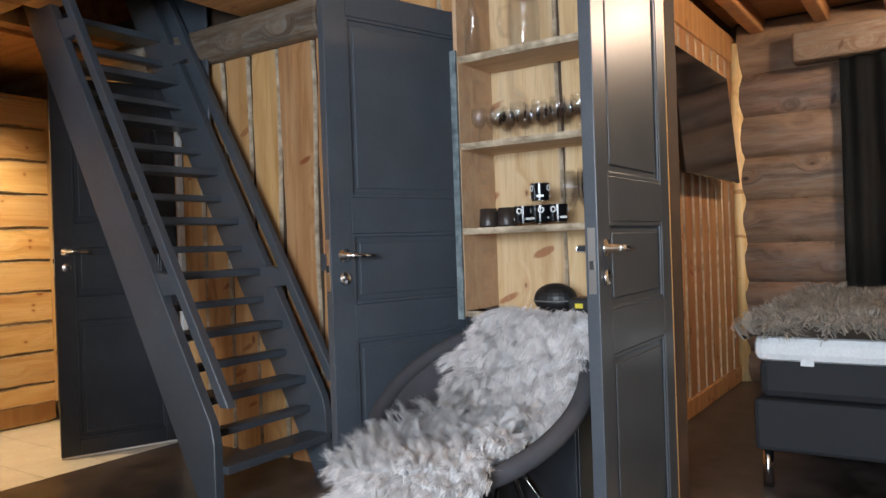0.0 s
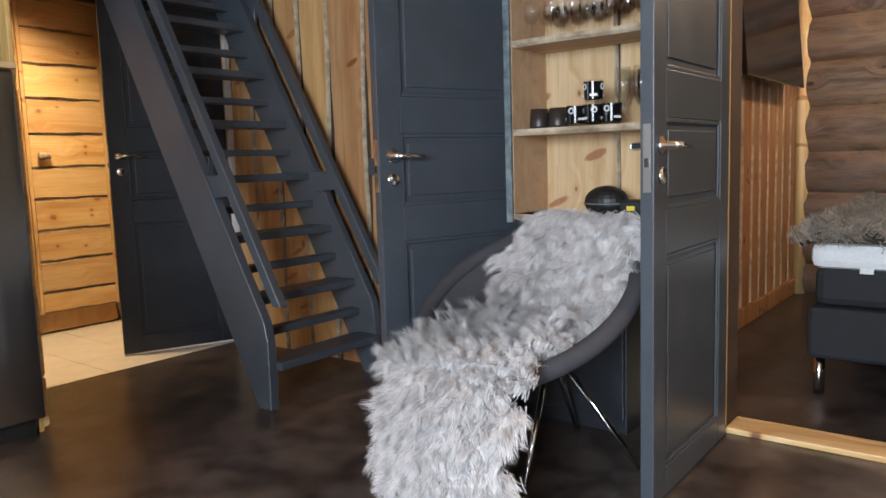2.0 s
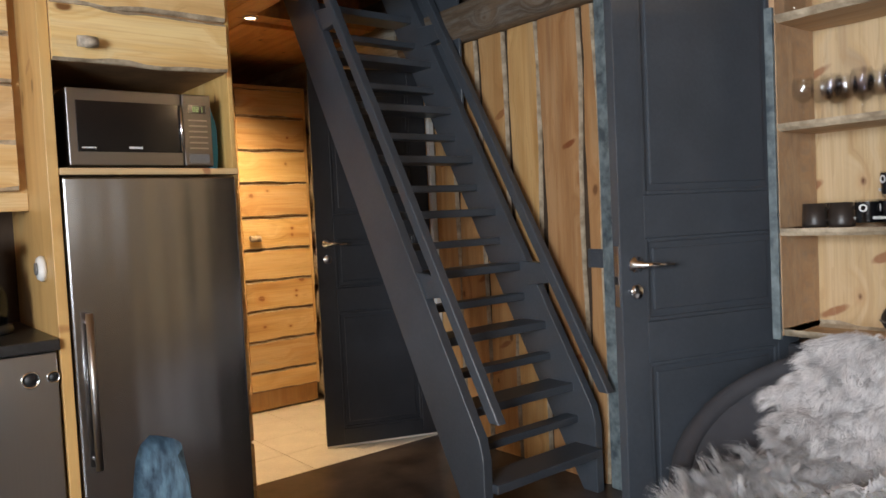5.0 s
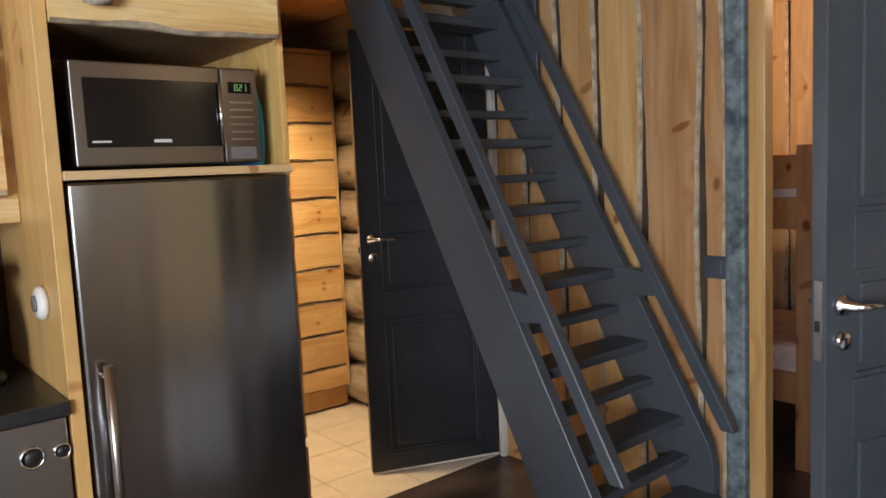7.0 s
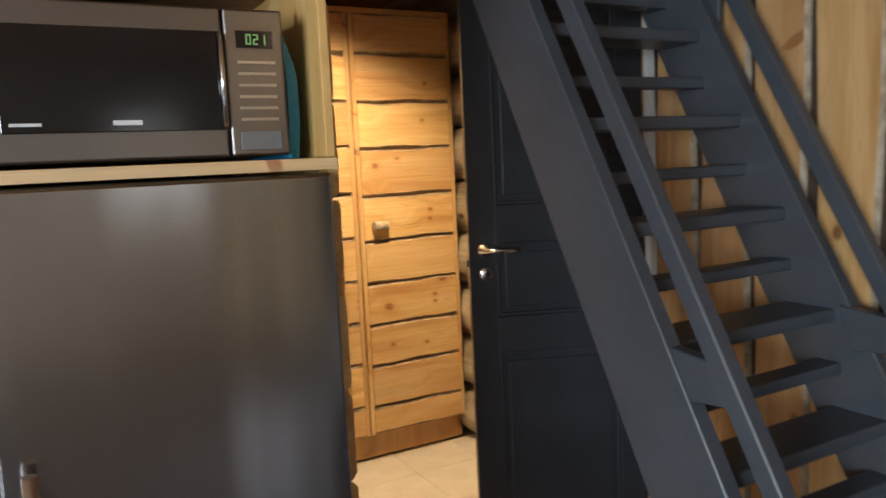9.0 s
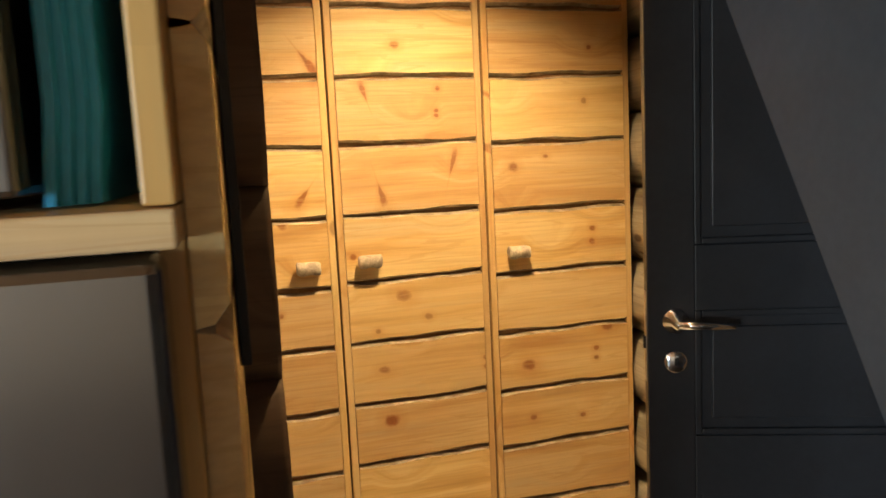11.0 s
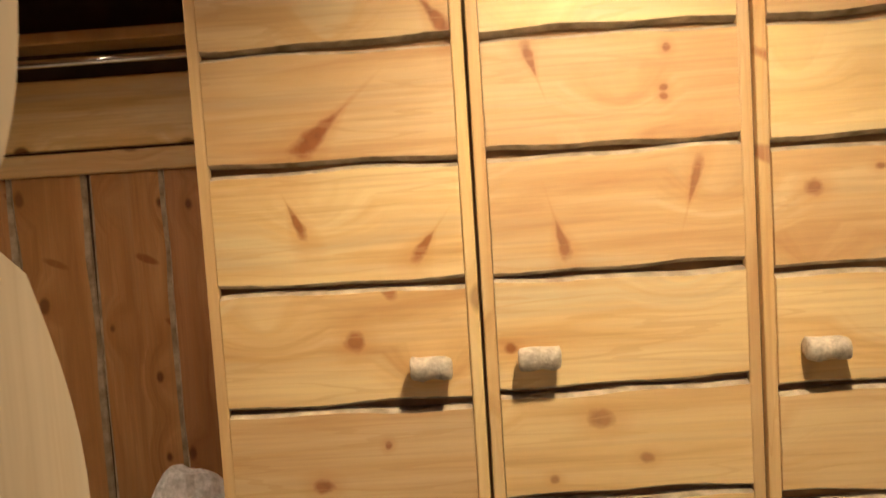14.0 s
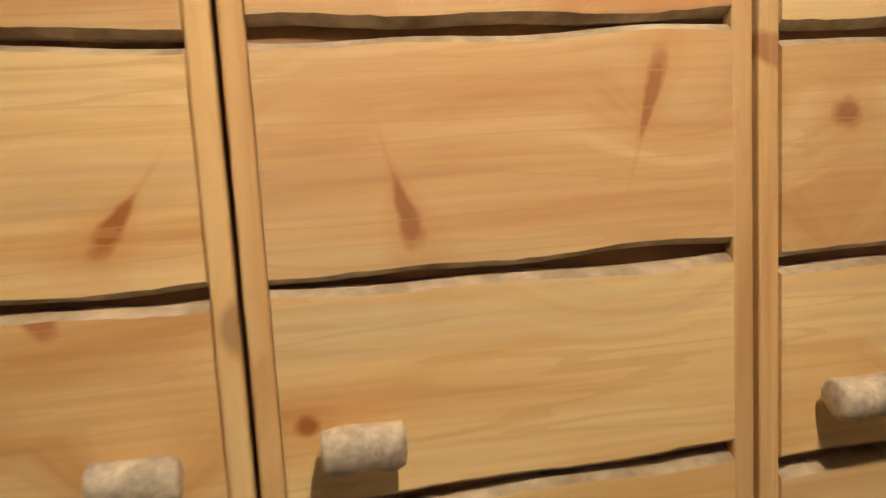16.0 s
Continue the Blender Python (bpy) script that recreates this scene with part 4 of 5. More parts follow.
# logs of the hall's right-hand wall, and the sawn wall end by the refrigerator
log_wall = setting("wall_hall_logs", box((3.2, 4.34, 0), (3.22, 6.4, 2.5)), dark_gap, "wall of round grey logs")
for i in range(9):
    z = 0.13 + i * 0.268
    pts, rr = [], []
    for k in range(7):
        pts.append((3.165 + rng.uniform(-0.008, 0.008), 4.345 + k * 0.34, z + rng.uniform(-0.006, 0.006)))
        rr.append(0.143 + rng.uniform(-0.006, 0.006))
    part("log", tube(pts, rr, 18), hall_log, log_wall)
log_stub = setting("wall_log_end", box((-0.5, 4.30, 0), (1.60, 4.37, 2.33)), dark_gap, "sawn end of a round log wall")
LOG_H = 0.31                 # each log rides on the round back of the one below
def log_half(u):
    """Half breadth of a log at the height u (0 to 1) of its course."""
    return 0.070 + 0.068 * math.sin(math.pi * min(1, max(0, u))) ** 0.62
for i in range(9):
    z0 = -0.11 + i * LOG_H
    ring = [(log_half(k / 14), k / 14) for k in range(15)]
    section = [(y, u) for y, u in ring] + [(-y, u) for y, u in reversed(ring)]
    lg = bmesh.new()
    rings = []
    for x in (-0.45, 0.3, 1.0, 1.45, 1.62, 1.745, 1.755):
        wob = 0.006 * noise.noise(Vector((x * 3, i * 2.7, 0)))
        inset = 0.006 if x > 1.75 else 0.0
        row = []
        for y, u in section:
            arch = 0.045 * math.cos(math.pi * y / 0.15) if u in (0.0, 1.0) else 0.045 * math.cos(math.pi * y / 0.3) * abs(2 * u - 1) ** 6
            row.append(lg.verts.new((x, 4.333 + 0.012 * math.sin(i * 2.1) + (y + wob) * (1 - inset * 6), max(z0 + u * LOG_H + arch, 0.0))))
        rings.append(row)
    n = len(section)
    for p, q in zip(rings, rings[1:]):
        for k in range(n):
            f = lg.faces.new((p[k], p[(k + 1) % n], q[(k + 1) % n], q[k])); f.smooth = True
    cap = lg.faces.new(rings[-1])
    cap.material_index = 2
    stub = part("log", lg, stub_log, log_stub)
    stub.data.materials.append(stub_log), stub.data.materials.append(log_end)
    # drying checks across the sawn face
    for _ in range(2):
        y0, zc, ang = 4.333 + rng.uniform(-0.08, 0.08), z0 + LOG_H * rng.uniform(0.35, 0.8), rng.uniform(-0.9, 0.9)
        ln = rng.uniform(0.02, 0.05)
        crack = tube([(1.7552, y0 + t * ln * math.cos(ang) + 0.002 * math.sin(t * 7 + i), zc + t * ln * math.sin(ang)) for t in (-1, -0.5, 0, 0.5, 1)], [0.0002, 0.0009, 0.0013, 0.0008, 0.0002], 6)
        if zc > 0.1:
            part("check", crack, dark_gap, stub)
# far wall beyond the wardrobe
xx = -0.5
while xx < 1.75:
    w = rng.uniform(0.21, 0.27)
    b = live_board(1.6, w - 0.006, 0.02, rng, 0.006, 12)
    part("board", oriented(b, UP_FACING_MINUS_Y), pine_vx, wall_back, m=Matrix.Translation((xx + w, 6.42, 0.0)))
    xx += w
part("rail_board", box((-0.5, 6.385, 1.60), (1.75, 6.42, 1.67), 0.006), pine_h, wall_back)
part("rail_board", box((-0.5, 6.392, 1.68), (1.75, 6.42, 1.90), 0.006), pine_h, wall_back)
part("shelf_edge", box((-0.5, 6.28, 1.985), (1.75, 6.42, 2.02), 0.004), pine_panel, wall_back)
single("clothes_rail", tube([(-0.5, 6.31, 1.935), (1.75, 6.31, 1.935)], 0.012, 12), chrome, "steel clothes rail under the shelf", "clothes rail")
pile = bmesh.new()
bmesh.ops.create_icosphere(pile, subdivisions=4, radius=1.0)
for v in pile.verts:
    n = noise.noise(v.co * 2.4) * 0.14 + noise.noise(v.co * 7) * 0.05
    v.co = Vector((v.co.x * 0.20, v.co.y * 0.2, 0.43 + v.co.z * 0.43)) * (0.88 + n * 0.4)
    v.co.z = max(v.co.z, 0.0)
single("wool_blanket", pile, grey_rug, "rumpled grey wool blanket heap", "blanket", pose(1.16, 6.05, -0.006))

# ---- shelf cabinet between the doors ----
CX0, CX1, CY0, CY1 = 2.855, XW - 0.025, 1.40, 2.045
cab = thing("shelf_cabinet", pose(0, 0, 0), "open raw pine wall shelf for glasses", "shelf")
part("side", box((CX0, CY1, 0.80), (CX1, CY1 + 0.018, 2.3), 0.002), shelf_wood, cab)
part("side", box((CX0, CY0 - 0.018, 0.80), (CX1, CY0, 2.3), 0.002), shelf_wood, cab)
part("edge_trim", box((CX0 - 0.016, CY1 + 0.001, 0.79), (CX0 - 0.001, CY1 + 0.028, 1.85), 0.002), worn_blue, cab, "blue painted edge")
SHELF = (0.822, 1.148, 1.482, 1.826)
for zs in SHELF:
    b = live_board(CY1 - CY0, CX1 - CX0, 0.024, rng, 0.004)
    part("shelf", oriented(b, Matrix.Translation((CX1 + 0.0, CY0, zs)) @ Matrix(((0, 0, -1, 0), (1, 0, 0, 0), (0, 1, 0, 0), (0, 0, 0, 1))) @ Matrix.Translation((0, 0.0, 0))), shelf_wood, cab)

low = thing("low_cupboard", pose(0, 0, 0), "low dark blue grey cupboard under the shelf", "cupboard")
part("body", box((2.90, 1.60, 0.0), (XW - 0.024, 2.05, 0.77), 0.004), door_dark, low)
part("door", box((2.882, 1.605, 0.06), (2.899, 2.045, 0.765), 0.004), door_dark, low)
wine = thing("wine_glass", pose(2.95, 1.99, SHELF[2]), "clear stemmed wine glass on the shelf", "wine glass", "wine glasses on the shelf")
part("bowl", lathe([(0.0, 0.058), (0.016, 0.062), (0.029, 0.078), (0.033, 0.098), (0.031, 0.122), (0.028, 0.138), (0.0268, 0.138), (0.0295, 0.122), (0.0314, 0.098), (0.0275, 0.080), (0.015, 0.065), (0, 0.062)], 18), clear, wine)
part("stem", lathe([(0, 0.003), (0.004, 0.004), (0.0030, 0.03), (0.005, 0.057), (0, 0.0578)], 10), clear, wine)
part("foot", lathe([(0, 0), (0.029, 0), (0.029, 0.0015), (0.006, 0.004), (0, 0.0042)], 18), clear, wine)
for row, xg in enumerate((2.905, 2.985, 3.06)):
    for j in range(6 if row < 2 else 5):
        if row == 0 and j == 0:
            wine.matrix_world = pose(xg, 1.985, SHELF[2])
            continue
        copy_thing(wine, pose(xg + rng.uniform(-0.008, 0.008), 1.985 - j * 0.086 - row * 0.02 + rng.uniform(-0.008, 0.008), SHELF[2], 0, 0, rng.uniform(0, 90)))
flute = thing("champagne_glass", pose(2.92, 1.62, SHELF[1]), "tall clear flute glass on the shelf", "glass", "flute glasses on the shelf")
part("bowl", lathe([(0, 0.06), (0.012, 0.065), (0.026, 0.10), (0.030, 0.14), (0.027, 0.20), (0.0255, 0.20), (0.028, 0.14), (0.024, 0.102), (0.010, 0.068), (0, 0.064)], 16), clear, flute)
part("stem", lathe([(0, 0.003), (0.004, 0.004), (0.0035, 0.03), (0.005, 0.059), (0, 0.0595)], 10), clear, flute)
part("foot", lathe([(0, 0), (0.029, 0), (0.029, 0.0015), (0.006, 0.004), (0, 0.0042)], 18), clear, flute)
for xg, yg in ((2.915, 1.55), (2.915, 1.48), (3.0, 1.64), (3.0, 1.57), (3.0, 1.50), (3.07, 1.60), (3.07, 1.53)):
    copy_thing(flute, pose(xg, yg, SHELF[1]))
mug = thing("mug", pose(2.92, 1.965, SHELF[1]), "dark brown stoneware mug on the shelf", "mug", "mugs on the shelf")
part("cup", lathe([(0, 0), (0.036, 0), (0.038, 0.01), (0.034, 0.075), (0.031, 0.075), (0.034, 0.012), (0, 0.008)], 22), mug_mat, mug)
part("handle", tube([(0.0, -0.034, 0.06), (0.0, -0.056, 0.055), (0.0, -0.058, 0.03), (0.0, -0.036, 0.02)], 0.005, 8), mug_mat, mug)
copy_thing(mug, pose(2.925, 1.885, SHELF[1])), copy_thing(mug, pose(3.0, 1.93, SHELF[1]))
def tumbler(x, y, z, pattern):
    t = thing("patterned_tumbler", pose(x, y, z), "black and white patterned tumbler on the shelf", "tumbler", "patterned tumblers")
    part("cup", lathe([(0, 0), (0.031, 0), (0.033, 0.004), (0.036, 0.08), (0.034, 0.08), (0.031, 0.006), (0, 0.005)], 22), clear, t)
    part("band", lathe([(0.0334, 0.012), (0.0364, 0.074)], 22), black_gloss, t, "black printed band")
    for i in range(6):
        a = i * math.tau / 6 + pattern
        m = pose(0.0362 * math.cos(a), 0.0362 * math.sin(a), 0.028 + 0.028 * (i % 2), 0, 90, 0)
        m = Matrix.Translation((0.036 * math.cos(a), 0.036 * math.sin(a), 0.026 + 0.03 * (i % 2))) @ pose(0, 0, 0, 0, 0, math.degrees(a)) @ pose(0, 0, 0, 0, 90, 0)
        part("ring_print", lathe([(0.007, 0), (0.007, 0.0012), (0.012, 0.0012), (0.012, 0)], 14) if i % 2 else box((-0.004, -0.014, 0), (0.004, 0.014, 0.0014)), white_plastic, t, m=m)
for i, (x, y, dz) in enumerate(((2.905, 1.80, 0), (2.90, 1.725, 0), (2.97, 1.765, 0), (2.90, 1.725, 0.082), (2.905, 1.655, 0))):
    tumbler(x, y, SHELF[1] + dz, i * 0.5)
jug = thing("glass_jug", pose(2.96, 1.80, SHELF[3]), "large clear glass water jug on the top shelf", "jug")
part("body", lathe([(0, 0), (0.055, 0), (0.06, 0.01), (0.063, 0.12), (0.058, 0.2), (0.066, 0.235), (0.063, 0.235), (0.055, 0.2), (0.059, 0.12), (0.056, 0.012), (0, 0.008)], 28), clear, jug)
part("handle", tube([(0.0, 0.06, 0.19), (0.0, 0.105, 0.185), (0.0, 0.115, 0.13), (0.0, 0.10, 0.08), (0.0, 0.062, 0.07)], 0.009, 10), clear, jug)
part("lid", lathe([(0, 0.236), (0.06, 0.236), (0.058, 0.25), (0, 0.252)], 24), grey_plastic, jug)
vase = single("glass_bottle", lathe([(0, 0), (0.03, 0), (0.032, 0.01), (0.032, 0.15), (0.014, 0.2), (0.013, 0.26), (0.011, 0.26), (0.012, 0.2), (0.029, 0.148), (0.029, 0.012), (0, 0.008)], 20), clear, "slim clear glass bottle on the top shelf", "bottle", pose(2.90, 2.0, SHELF[3]))
bag = thing("headphones_case", pose(2.95, 1.70, SHELF[0]), "black zipped case on the bottom shelf", "case")
c = bmesh.new(); bmesh.ops.create_uvsphere(c, u_segments=24, v_segments=14, radius=1)
for v in c.verts: v.co = Vector((v.co.x * 0.07, v.co.y * 0.085, 0.045 + max(-0.045, v.co.z * 0.06)))
part("shell", c, black_matt, bag)
part("zip", tube([(0.071 * math.cos(a), 0.086 * math.sin(a), 0.04) for a in [i * math.tau / 24 for i in range(25)]], 0.003, 6), grey_plastic, bag)
cam_box = thing("black_device", pose(2.92, 1.56, SHELF[0]), "small black device with a yellow label", "device")
part("body", box((-0.05, -0.06, 0), (0.05, 0.055, 0.055), 0.01), black_matt, cam_box)
part("label", box((-0.0515, -0.005, 0.018), (-0.0502, 0.025, 0.035)), yellow_mark, cam_box, "yellow label")
part("knob", oriented(lathe([(0, 0), (0.008, 0), (0.007, 0.008), (0, 0.009)], 10), Matrix.Translation((-0.05, -0.035, 0.03)) @ pose(0, 0, 0, 0, -90, 0)), chrome, cam_box)
switch = thing("wall_switch", pose(XW - 0.022, 3.014, 1.02), "dark grey square wall switch plate", "switch")
part("plate", box((-0.010, -0.045, -0.042), (0, 0.045, 0.042), 0.003), grey_paint, switch)
part("rocker", box((-0.014, -0.028, -0.028), (-0.010, 0.028, 0.028), 0.002), grey_paint, switch)

# ---- lounge chair with sheepskins ----
CH = Vector((2.42, 1.745, 0.0))
chair = thing("lounge_chair", pose(CH.x, CH.y, 0, 0, 0, 172), "round dark grey felt shell lounge chair on chrome legs", "chair")
# local: +x is the chair's front
tilt, R = radians(33), 0.375
def on_bowl(r, a, off=0.0):
    d = -0.21 * (1 - (r / R) ** 2) + off
    u, v = r * math.cos(a), r * math.sin(a)
    return Vector((u * math.cos(tilt) + d * math.sin(tilt) * -1 * -1 * 1.0, v, 0.60 - u * math.sin(tilt) + d * math.cos(tilt)))
def shell(bm_, off, flip):
    rings = []
    for i in range(1, 11):
        r = R * i / 10
        rings.append([bm_.verts.new(on_bowl(r, k * math.tau / 40, off)) for k in range(40)])
    c0 = bm_.verts.new(on_bowl(0, 0, off))
    for k in range(40):
        bm_.faces.new((c0, rings[0][k], rings[0][(k + 1) % 40]))
    for p, q in zip(rings, rings[1:]):
        for k in range(40):
            bm_.faces.new((p[k], q[k], q[(k + 1) % 40], p[(k + 1) % 40]))
    for f in bm_.faces: f.smooth = True
    return rings[-1]
sb = bmesh.new()
r1 = shell(sb, 0.0, False)
r2 = shell(sb, -0.045, True)
for k in range(40):
    sb.faces.new((r1[k], r2[k], r2[(k + 1) % 40], r1[(k + 1) % 40]))
part("shell", sb, seat_cloth, chair)
part("rim", tube([on_bowl(R, k * math.tau / 48, -0.022) for k in range(49)], 0.030, 12, cap=False), seat_cloth, chair)
hub = on_bowl(0, 0, -0.06)
part("hub", lathe([(0, 0), (0.06, 0), (0.07, 0.03), (0.09, 0.075), (0, 0.09)], 20, at=(hub.x, hub.y, hub.z - 0.055)), black_matt, chair)
for a in (20, 110, 200, 290):
    part("leg", tube([(hub.x + 0.04 * math.cos(radians(a)), 0.04 * math.sin(radians(a)), hub.z - 0.03), (hub.x + 0.30 * math.cos(radians(a)), 0.30 * math.sin(radians(a)), 0.008)], [0.011, 0.009], 12), chrome, chair, "slim chrome leg")

def ribbon(points, half, bow, rnd, n, span):
    """Samples on a draped skin: centre line points, half widths, sideways droop."""
    out = []
    P = [Vector(p) for p in points]
    for _ in range(n):
        t = rnd.uniform(0, len(P) - 1.001)
        i, f = int(t), t - int(t)
        w = rnd.uniform(-1, 1)
        p = P[i].lerp(P[i + 1], f)
        hw = half[i] * (1 - f) + half[i + 1] * f
        hw *= 1 + 0.13 * math.sin(t * 5.1 + (2 if w > 0 else 0)) + 0.06 * math.sin(t * 13 + w)
        tan = (P[i + 1] - P[i]).normalized()
        side = Vector((0, 1, 0))
        nrm = side.cross(tan) * -1
        nrm = nrm if nrm.dot(Vector((0.5, 0, 1))) > 0 else -nrm
        b = bow[i] * (1 - f) + bow[i + 1] * f
        q = p + side * w * hw + nrm * (b * w * w + 0.012 * math.sin(9 * t + 7 * w))
        out.append((q, (nrm + side * (w * 0.5 - 2 * b * w)).normalized(), (tan * 1.0 + side * w * 0.6).normalized()))
    return out

def skin_mesh(points, half, bow):
    bm = bmesh.new()
    P = [Vector(p) for p in points]
    rows = []
    for i in range((len(P) - 1) * 6 + 1):
        t = min(i / 6, len(P) - 1.001)
        j, f = int(t), t - int(t)
        p = P[j].lerp(P[j + 1], f)
        hw = (half[j] * (1 - f) + half[j + 1] * f)
        tan = (P[j + 1] - P[j]).normalized()
        nrm = Vector((0, 1, 0)).cross(tan) * -1
        nrm = nrm if nrm.dot(Vector((0.5, 0, 1))) > 0 else -nrm
        b = bow[j] * (1 - f) + bow[j + 1] * f
        row = []
        for k in range(13):
            w = -1 + k / 6
            h2 = hw * (1 + 0.13 * math.sin(t * 5.1 + (2 if w > 0 else 0)) + 0.06 * math.sin(t * 13 + w))
            row.append(bm.verts.new(p + Vector((0, 1, 0)) * w * h2 + nrm * (b * w * w + 0.012 * math.sin(9 * t + 7 * w))))
        rows.append(row)
    for a, b in zip(rows, rows[1:]):
        for k in range(12):
            f = bm.faces.new((a[k], a[k + 1], b[k + 1], b[k])); f.smooth = True
    bmesh.ops.solidify(bm, geom=bm.faces, thickness=0.012)
    return bm

rf = random.Random(3)
def shift(p): return (p[0], p[1] + 0.07, p[2])
BACK = [tuple(on_bowl(R * 1.0, math.pi, 0.045)), tuple(on_bowl(R * 0.8, math.pi, 0.045)), tuple(on_bowl(R * 0.5, math.pi, 0.04)), tuple(on_bowl(R * 0.2, math.pi, 0.035)), tuple(on_bowl(R * 0.1, 0, 0.035))]
SEAT = [tuple(on_bowl(R * 0.16, 0, 0.06)), tuple(on_bowl(R * 0.45, 0, 0.055)), tuple(on_bowl(R * 0.85, 0, 0.05)), tuple(on_bowl(R * 1.08, 0, 0.02)), (0.425, 0, 0.27), (0.43, 0, 0.14), (0.435, 0, 0.02)]
BACK = [shift(p) for p in BACK]
for nm, pts, half, bow, n in (("sheepskin", BACK, (0.15, 0.235, 0.24, 0.205, 0.16), (0.0, 0.05, 0.09, 0.09, 0.08), 1900), ("sheepskin", SEAT, (0.15, 0.215, 0.24, 0.25, 0.23, 0.22, 0.21), (0.10, 0.08, 0.03, -0.05, -0.06, -0.06, -0.05), 2300)):
    sk = thing(nm, pose(CH.x, CH.y, 0, 0, 0, 172), "long haired silver grey sheepskin draped over the lounge chair", "sheepskin", "sheepskins on the chair")
    part("hide", skin_mesh(pts, half, bow), hide, sk)
    blades("fleece", ribbon(pts, half, bow, rf, n, 0), 0.080, 0.0015, fur_white, sk, rf, 0.6, "long silver grey fleece", 24, 0.0085)

# cable hanging beside the low cupboard
single("power_cable", tube([(3.06, 1.50, 0.70), (3.05, 1.505, 0.45), (3.04, 1.49, 0.22), (3.0, 1.50, 0.06), (2.93, 1.47, 0.006), (2.85, 1.50, 0.006), (2.80, 1.45, 0.006)], 0.004, 8), black_matt, "thin black power cable down to the floor", "cable")

# ---- blue dining chair ----
dch = thing("dining_chair", pose(1.005, 2.505, 0, 0, 0, 178), "blue crushed velvet dining chair with a rounded back", "chair")
# local: +x is the chair's front
bk = bmesh.new()
prev = []
for i in range(9):
    z = 0.46 + 0.315 * i / 8
    hw = 0.215 if i < 6 else 0.215 * math.sqrt(max(0.05, 1 - ((i - 5) / 3.4) ** 2))
    row = []
    for k in range(9):
        w = -1 + k / 4
        row.append((-0.02 - 0.10 * (z - 0.46) + 0.035 * w * w, w * hw, z))
    prev.append([bk.verts.new(p) for p in row])
for a, b in zip(prev, prev[1:]):
    for k in range(8):
        f = bk.faces.new((a[k], a[k + 1], b[k + 1], b[k])); f.smooth = True
bmesh.ops.solidify(bk, geom=bk.faces, thickness=0.055)
for f in bk.faces: f.smooth = True
part("backrest", bk, velvet, dch)
part("seat", box((-0.01, -0.20, 0.40), (0.42, 0.20, 0.48), 0.03), velvet, dch)
for x, y in ((0.03, -0.165), (0.03, 0.165), (0.37, -0.165), (0.37, 0.165)):
    part("leg", tube([(x, y, 0.41), (x * 1.08, y * 1.1, 0.0)], [0.016, 0.011], 12), black_matt, dch)

# ---- bedroom ----
xx = 3.28
while xx < 6.3:
    w = rng.uniform(0.15, 0.2)
    part("board", oriented(live_board(2.3, w - 0.028, 0.022, rng, 0.005, 12), UP_FACING_MINUS_Y), pine_vx, wall_tv, m=Matrix.Translation((xx + w, 1.80, 0.1)))
    xx += w
setting("baseboard", box((3.28, 1.762, 0), (6.31, 1.798, 0.11), 0.004), pine_vx, "pine skirting board")
setting("trim_top_board", box((3.28, 1.765, 2.36), (6.31, 1.80, 2.56), 0.004), pine_vx, "pine frieze board")
setting("trim_corner_post", tube([(6.22, 1.75, 0), (6.215, 1.745, 0.8), (6.222, 1.75, 1.6), (6.22, 1.75, 2.5)], [0.05, 0.045, 0.05, 0.048], 12), pine_frame, "round pine corner pole")
tv = thing("television", pose(5.12, 1.70, 1.80, -5, 0, 0), "large black flat television on a wall bracket", "television")
part("screen", box((-0.63, -0.03, -0.365), (0.63, 0.0, 0.365), 0.006), tv_mat, tv)
part("back", box((-0.35, 0.0, -0.25), (0.35, 0.035, 0.2), 0.01), black_matt, tv)
part("bracket", box((-0.1, 0.035, -0.1), (0.1, 0.085, 0.1), 0.004), black_matt, tv)
logs = setting("wall_logs", box((6.26, -2.0, 0), (6.32, 1.75, 2.66)), dark_gap, "wall of old dark round logs")
for i, (za, zb) in enumerate(((0.0, 0.22), (0.22, 0.48), (0.48, 0.735), (0.735, 1.02), (1.02, 1.335), (1.335, 1.645), (1.645, 1.95), (1.95, 2.26), (2.26, 2.62))):
    zc, r = (za + zb) / 2, (zb - za) / 2 + 0.02
    bm = bmesh.new()
    rings = []
    for k in range(12):
        y = -1.9 + k * 0.33
        rings.append([bm.verts.new((6.24 - 0.06 * math.cos(a) + 0.012 * noise.noise(Vector((y * 3, a * 2, i * 5))), y, zc + r * 0.98 * math.sin(a))) for a in [radians(-80 + 20 * q) for q in range(9)]])
    for a, b in zip(rings, rings[1:]):
        for q in range(8):
            f = bm.faces.new((a[q], a[q + 1], b[q + 1], b[q])); f.smooth = True
    part("log", bm, old_log, logs)
single("curtain_beam", box((6.0, -1.9, 2.26), (6.17, 1.33, 2.47), 0.02), beam_wood, "weathered grey timber pelmet beam", "beam")
cur = bmesh.new()
rows = []
for k in range(120):
    y = 1.05 - k * 0.022
    rows.append([cur.verts.new((6.09 + 0.028 * math.sin(k * 0.9) + 0.01 * math.sin(k * 0.37), y, z)) for z in (0.03, 1.1, 2.26)])
for a, b in zip(rows, rows[1:]):
    for q in range(2):
        f = cur.faces.new((a[q], a[q + 1], b[q + 1], b[q])); f.smooth = True
bmesh.ops.solidify(cur, geom=cur.faces, thickness=0.004)
single("curtain", cur, curtain_mat, "closed dark grey pleated curtain", "curtain")
bed = thing("double_bed", pose(3.74, -0.85, 0), "black box spring bed with white topper", "bed")
part("base", box((0, 0, 0.165), (2.05, 2.02, 0.385), 0.02), bed_black, bed)
